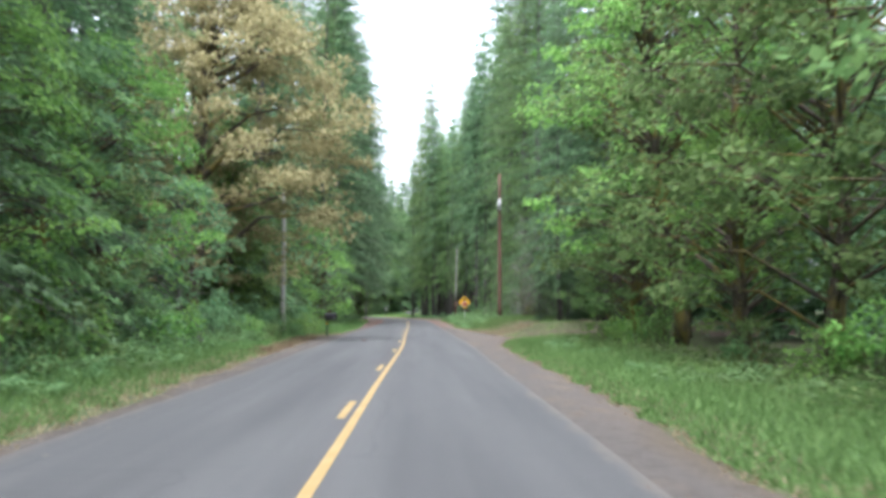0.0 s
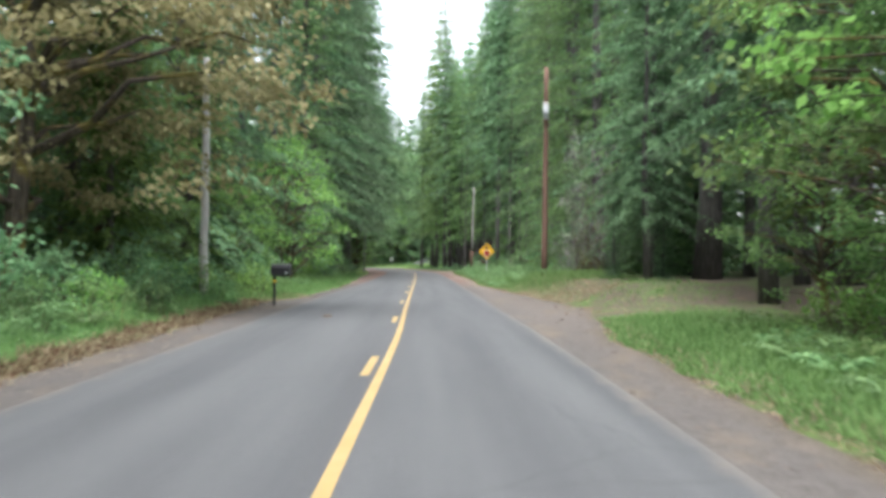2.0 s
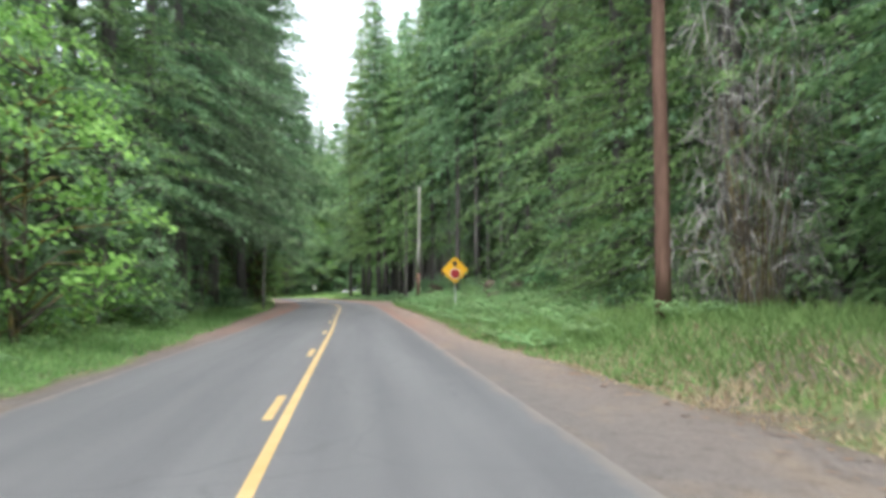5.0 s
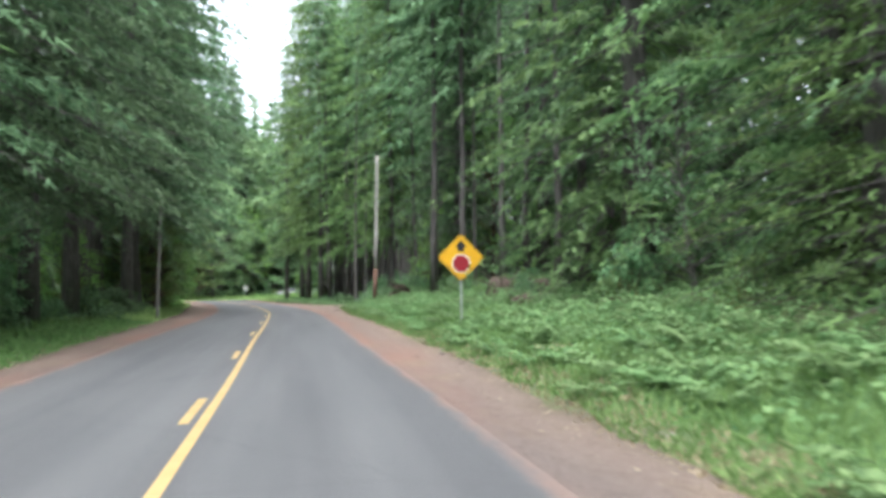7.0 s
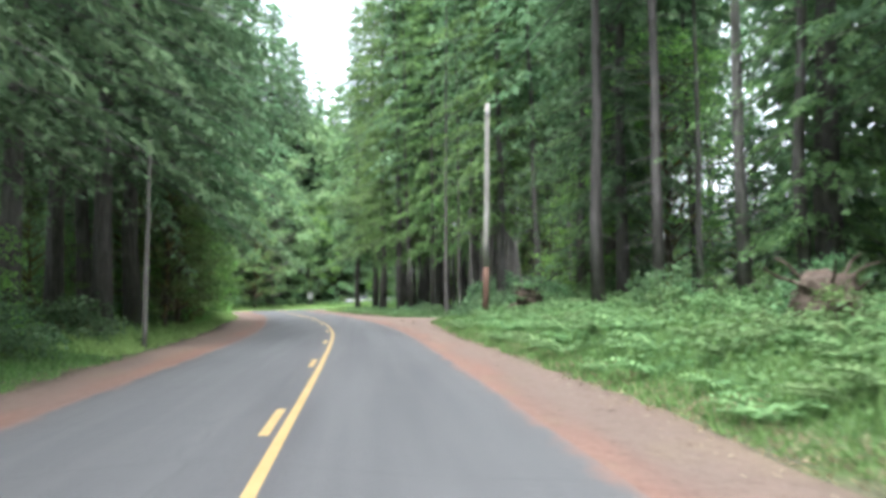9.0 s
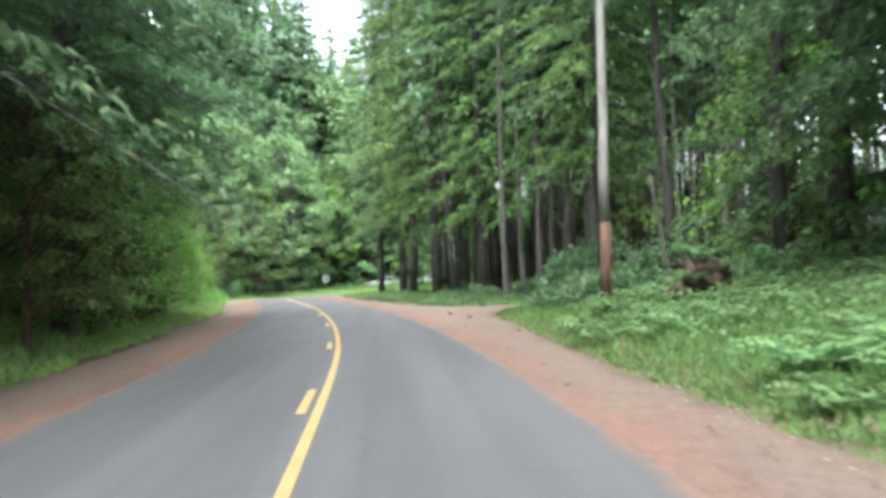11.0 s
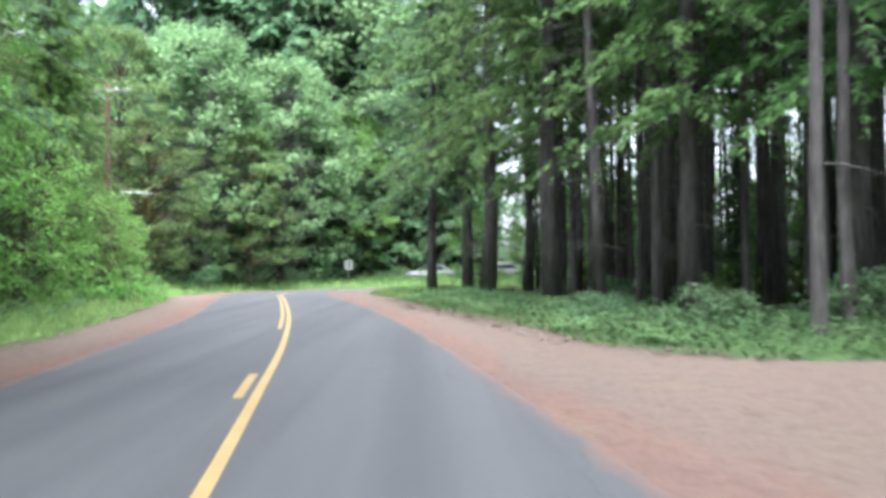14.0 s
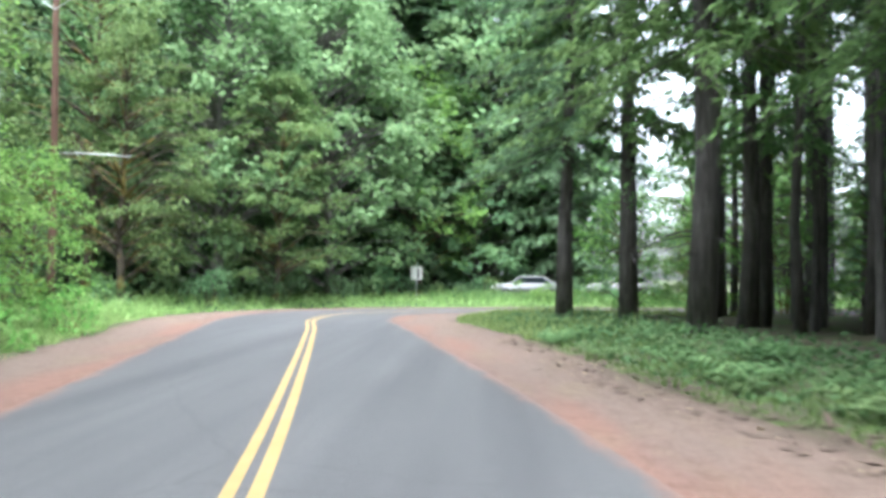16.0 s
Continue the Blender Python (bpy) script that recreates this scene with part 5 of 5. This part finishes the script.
def ngon(r, n, turn, cx=0.0, cz=0.0):
    return [(cx + r * math.cos(turn + 6.28319 * k / n), cz + r * math.sin(turn + 6.28319 * k / n)) for k in range(n)]


def warning_sign(x, y, centre, turn):
    root = new("road_sign")
    base = land1(x, y)
    root.matrix_basis = Matrix.Translation((x, y, base)) @ Matrix.Rotation(radians(turn), 4, "Z")
    h = centre - base
    panel = part("panel", extruded(bmesh.new(), [(a, b + h) for a, b in diamond(0.745)], -0.035, -0.031), M_SIGN, root, "yellow diamond panel")
    part("panel_back", extruded(bmesh.new(), [(a, b + h) for a, b in diamond(0.743)], -0.0309, -0.028), M_SIGN_BACK, panel)
    edge = diamond(0.712)
    inner = diamond(0.690)
    bm = bmesh.new()
    n = len(edge)
    va = [bm.verts.new((a, -0.0385, b + h)) for a, b in edge]
    vb = [bm.verts.new((a, -0.0385, b + h)) for a, b in inner]
    for i in range(n):
        bm.faces.new((va[i], va[(i + 1) % n], vb[(i + 1) % n], vb[i]))
    part("border", bm, M_BLACK, panel, "thin black border")
    part("octagon_rim", extruded(bmesh.new(), ngon(0.300, 8, math.pi / 8, 0, h - 0.18), -0.0395, -0.035), M_WHITE, panel, "white octagon rim")
    part("octagon", extruded(bmesh.new(), ngon(0.272, 8, math.pi / 8, 0, h - 0.18), -0.0435, -0.0395), M_RED, panel, "red stop octagon")
    arrow = [(-0.095, 0.19), (0.095, 0.19), (0.095, 0.33), (0.205, 0.31), (0.0, 0.535), (-0.205, 0.31), (-0.095, 0.33)]
    part("arrow", extruded(bmesh.new(), [(a, b + h) for a, b in arrow], -0.0395, -0.035), M_BLACK, panel, "black arrow pointing up")
    bm = bmesh.new()
    box(bm, (0.055, 0.006, h + 1.0), (0, -0.024, (h + 0.35) / 2))
    box(bm, (0.006, 0.03, h + 1.0), (-0.027, -0.010, (h + 0.35) / 2))
    box(bm, (0.006, 0.03, h + 1.0), (0.027, -0.010, (h + 0.35) / 2))
    part("post", bm, M_STEEL, root, "galvanised steel channel post")
    for dz in (-0.56, 0.63):
        bm = bmesh.new()
        bmesh.ops.create_cone(bm, cap_ends=True, segments=8, radius1=0.014, radius2=0.014, depth=0.012, matrix=Matrix.Translation((0, -0.046, h + dz)) @ Matrix.Rotation(math.pi / 2, 4, "X"))
        part("bolt", bm, M_STEEL, panel)
    tagged(root, "yellow diamond stop-ahead sign on a steel post", "road sign")


warning_sign(5.47, 111.3, 2.41, 2)


def white_sign(x, y, base, turn):
    """A far white board with a dark mark that cannot be read."""
    root = new("road_sign")
    root.matrix_basis = Matrix.Translation((x, y, land1(x, y))) @ Matrix.Rotation(radians(turn), 4, "Z")
    bm = bmesh.new()
    box(bm, (0.66, 0.012, 0.78), (0, 0, base), (0, 0, 0), 0.004)
    panel = part("panel", bm, M_WHITE, root, "white rectangular panel")
    part("mark", box(bmesh.new(), (0.10, 0.008, 0.58), (0.10, -0.011, base)), M_BLACK, panel, "plain dark bar")
    part("post", box(bmesh.new(), (0.07, 0.07, base + 0.9), (0, 0.045, (base + 0.5) / 2), (0, 0, 0), 0.005), M_STEEL, root)
    tagged(root, "white road sign with a dark mark beyond the bend", "road sign")


white_sign(-6.85, 240, 1.55, 0)


# ---------------------------------------------------------------- mailbox
def mailbox(x, y, turn):
    root = new("mailbox")
    root.matrix_basis = Matrix.Translation((x, y, land1(x, y))) @ Matrix.Rotation(radians(turn), 4, "Z")
    part("post", box(bmesh.new(), (0.09, 0.09, 1.35), (0, 0, 0.37), (0, 0, 0), 0.008), M_BLACK, root, "black square post")
    part("reflector", box(bmesh.new(), (0.095, 0.095, 0.08), (0, 0, 0.86)), M_SIGN, root, "small yellow reflective band")
    part("platform", box(bmesh.new(), (0.60, 0.24, 0.03), (0.2, 0, 1.035), (0, 0, 0), 0.005), M_BLACK, root)
    outline = [(-0.15, 1.06), (0.15, 1.06)] + [(0.15 * math.cos(a), 1.28 + 0.15 * math.sin(a)) for a in np.linspace(0, math.pi, 11)]
    bm = extruded(bmesh.new(), outline, -0.53, 0.11)
    bmesh.ops.rotate(bm, verts=bm.verts, cent=(0, 0, 0), matrix=Matrix.Rotation(math.pi / 2, 3, "Z"))
    body = part("box", bm, M_BLACK, root, "black sheet-metal box with rounded top")
    bm = extruded(bmesh.new(), [(a * 1.05, 1.06 + (b - 1.06) * 1.03) for a, b in outline], 0.53, 0.545)
    bmesh.ops.rotate(bm, verts=bm.verts, cent=(0, 0, 0), matrix=Matrix.Rotation(-math.pi / 2, 3, "Z"))
    door = part("door", bm, M_BLACK, body)
    part("handle", box(bmesh.new(), (0.03, 0.05, 0.03), (0.555, 0, 1.38)), M_STEEL, door)
    part("flag", box(bmesh.new(), (0.10, 0.008, 0.07), (0.40, -0.157, 1.13)), M_STEEL, body, "small grey metal flag")
    tagged(root, "black mailbox on a black post at the road edge", "mailbox")


mailbox(-4.95, 57.2, 0)


# ---------------------------------------------------------------- stumps and root balls
def root_ball(x, y, size, seed, label, sunk=0.0):
    rng = np.random.default_rng(seed)
    root = new("tree_stump")
    root.matrix_basis = Matrix.Translation((x, y, land1(x, y) - sunk))
    bm = bmesh.new()
    bmesh.ops.create_icosphere(bm, subdivisions=3, radius=1.0)
    for v in bm.verts:
        n = noise.noise(v.co * 2.1 + Vector((seed, 0, 0))) * 0.35 + noise.noise(v.co * 5.3) * 0.16
        v.co = v.co * (1 + n)
        v.co = Vector((v.co.x * size * 0.62, v.co.y * size * 0.5, max(-0.1, v.co.z * size * 0.5 + size * 0.28)))
    part("stump", bm, M_ROOT, root, "", False)
    for _ in range(11):
        a = rng.uniform(0, 6.28)
        t = np.linspace(0, 1, 5)[:, None]
        way = np.array([math.cos(a), math.sin(a) * 0.7, rng.uniform(-0.1, 0.8)])
        pts = np.array([0, 0, size * 0.3]) + way * t * size * rng.uniform(0.7, 1.15) + rng.normal(scale=0.06 * size, size=(5, 3)) * t
        pts[:, 2] = np.maximum(pts[:, 2], 0.0)
        v, f = tube(pts, np.linspace(0.07, 0.012, 5) * size, 6)
        linked("root", v, f, M_ROOT, root)
    tagged(root, label, "stump", "old stumps")


root_ball(7.85, 112.9, 0.8, 1, "torn brown root ball among ferns", 0.2)
root_ball(8.9, 121.5, 1.1, 2, "large upturned root ball on the bank")
root_ball(6.9, 147.2, 0.6, 3, "low brown rotting stump among ferns")
root_ball(7.45, 147.0, 0.9, 5, "tall rotting brown stump topped with ferns", -0.3)
fern(7.45, 147.0, 0.8).location.z += 1.0
fern(7.1, 146.6, 0.6).location.z += 0.65
fern(7.7, 146.7, 0.6).location.z += 0.7
root_ball(9.6, 117.5, 0.7, 4, "torn brown root ball among ferns")


# ---------------------------------------------------------------- stones, clods and dead wood
def clod(x, y, size, seed, mat, label):
    bm = bmesh.new()
    bmesh.ops.create_icosphere(bm, subdivisions=2, radius=1.0)
    for v in bm.verts:
        v.co = v.co * (1 + 0.45 * noise.noise(v.co * 1.7 + Vector((seed, seed * 0.3, 0))))
        v.co = Vector((v.co.x * size, v.co.y * size * 0.7, max(-0.2 * size, v.co.z * size * 0.5)))
    me = bpy.data.meshes.new("stone")
    bm.to_mesh(me)
    bm.free()
    me.materials.append(mat)
    ob = new("stone", me)
    ob.matrix_basis = Matrix.Translation((x, y, max(0.01, land1(x, y)) + 0.08 * size)) @ Matrix.Rotation(seed, 4, "Z")
    tagged(ob, label, "stone", "stones on the shoulder")


M_STONE = bark("weathered_stone", (0.13, 0.11, 0.095), (0.32, 0.28, 0.25))
for k, (x, y, size) in enumerate(((2.6, 165.3, 0.13), (3.1, 161.6, 0.12), (4.0, 158.2, 0.10), (0.9, 183.3, 0.16), (1.6, 185.2, 0.13), (0.4, 188.0, 0.14), (1.9, 181.5, 0.12), (3.6, 151.5, 0.09))):
    clod(x, y, size, k + 1.3, M_ROOT, "dark brown clod of bark on the cinder shoulder")
for k, (x, y, size) in enumerate(((2.4, 155.1, 0.08), (3.7, 103.4, 0.10), (4.1, 101.2, 0.08), (4.0, 104.8, 0.09), (4.3, 96.5, 0.11), (4.2, 93.2, 0.09), (1.2, 180.2, 0.09), (2.2, 178.8, 0.08), (4.0, 90.4, 0.10))):
    clod(x, y, size, k + 4.1, M_STONE, "small pale stone on the gravel shoulder")


clod(-2.55, 50.4, 0.13, 9.7, M_ROOT, "flattened brown clump of wet leaves on the asphalt")


def dead_branch(x, y, ends, seed):
    rng = np.random.default_rng(seed)
    root = new("dead_branch")
    root.matrix_basis = Matrix.Translation((x, y, land1(x, y)))
    for n, (dx, dy, dz) in enumerate(ends):
        t = np.linspace(0, 1, 6)[:, None]
        pts = np.array([dx, dy, dz]) * t + np.array([0, 0, 0.18]) * np.sin(np.pi * t) + rng.normal(scale=0.03, size=(6, 3)) * t
        v, f = tube(pts, np.linspace(0.045, 0.012, 6) if n == 0 else np.linspace(0.028, 0.006, 6), 6)
        linked("limb", v, f, M_BARK_GREY, root, "", True)
        for _ in range(3):
            a = pts[rng.integers(2, 5)]
            b = a + rng.normal(scale=0.3, size=3) + [0, 0, 0.12]
            v, f = tube([a, (a + b) / 2 + rng.normal(scale=0.03, size=3), b], [0.011, 0.008, 0.004], 4)
            linked("twig", v, f, M_BARK_GREY, root)
    tagged(root, "pale bare dead branch leaning in the shrubs", "branch", "dead branches")


dead_branch(-7.5, 36.5, ((-1.6, 0.1, 1.5), (-0.6, 0.0, 1.0), (-1.1, 0.3, 0.4)), 361)
dead_branch(-9.2, 35.6, ((-0.5, 0.2, 2.2), (0.5, 0.1, 1.9), (-0.9, 0.0, 1.4)), 362)

# ---------------------------------------------------------------- cars parked beyond the bend
def car(x, y, turn, body_mat, label):
    root = new("car")
    root.matrix_basis = Matrix.Translation((x, y, land1(x, y))) @ Matrix.Rotation(radians(turn), 4, "Z")
    side = [(-2.2, 0.35), (-2.22, 0.75), (-1.9, 0.92), (-1.1, 1.0), (-0.5, 1.42), (0.9, 1.45), (1.6, 1.02), (2.1, 0.95), (2.2, 0.6), (2.15, 0.33)]
    bm = extruded(bmesh.new(), side, -0.86, 0.86)
    bmesh.ops.bevel(bm, geom=list(bm.edges), offset=0.06, segments=2, affect="EDGES")
    body = part("body", bm, body_mat, root, "", True)
    glass = [(-1.0, 1.02), (-0.47, 1.36), (0.85, 1.38), (1.4, 1.02)]
    for sgn in (-1, 1):
        part("side_window", extruded(bmesh.new(), glass, sgn * 0.862, sgn * 0.872), M_GLASS, body, "dark side window")
    part("windscreen", box(bmesh.new(), (0.70, 1.40, 0.01), (-0.82, 0, 1.245), (0, -35, 0)), M_GLASS, body, "dark windscreen")
    for wx in (-1.35, 1.35):
        for wy in (-0.80, 0.80):
            bm = bmesh.new()
            bmesh.ops.create_cone(bm, cap_ends=True, segments=22, radius1=0.33, radius2=0.33, depth=0.2, matrix=Matrix.Translation((wx, wy, 0.33)) @ Matrix.Rotation(math.pi / 2, 4, "X"))
            wheel = part("wheel", bm, M_BLACK, root, "black tyre")
            bm = bmesh.new()
            bmesh.ops.create_cone(bm, cap_ends=True, segments=16, radius1=0.2, radius2=0.2, depth=0.22, matrix=Matrix.Translation((wx, wy, 0.33)) @ Matrix.Rotation(math.pi / 2, 4, "X"))
            part("rim", bm, M_STEEL, wheel, "grey rim")
    for wy in (-0.6, 0.6):
        part("headlight", box(bmesh.new(), (0.06, 0.3, 0.12), (-2.19, wy, 0.72), (0, 0, 0), 0.01), M_WHITE, body)
        part("tail_light", box(bmesh.new(), (0.05, 0.25, 0.14), (2.17, wy, 0.78), (0, 0, 0), 0.01), M_RED, body)
    tagged(root, label, "car", "parked cars")


M_CAR = paint("silver_car_paint", (0.14, 0.145, 0.15), 0.5, 0.2, 0.03, 2, 0.0)
M_CAR_PALE = paint("white_car_paint", (0.24, 0.24, 0.24), 0.5, 0.0, 0.03, 2, 0.0)
M_GLASS = paint("dark_car_glass", (0.02, 0.025, 0.03), 0.08, 0.0, 0.05, 2, 0.0)
tall_rng = np.random.default_rng(351)
tall_bag = Bag()
gx, gy = tall_rng.uniform(-6, 11, 5000), tall_rng.uniform(236.8, 241.4, 5000)
tall_bag.blades(np.stack([gx, gy, land(gx, gy)], 1), np.array([0, 0, 1.0]) + 0.35 * tall_rng.normal(size=(5000, 3)) * [1, 1, 0.2], tall_rng.normal(size=(5000, 3)), tall_rng.uniform(0.4, 1.0, 5000), 0.05, 0.25, 0.35)
tagged(tall_bag.make("grass", M_GRASS), "tall rank grass beyond the bend", "grass", kind="stuff")
car(-0.2, 243.5, 0, M_CAR, "silver car parked beyond the bend")
car(5.6, 243.0, 4, M_CAR_PALE, "white car parked beyond the bend")
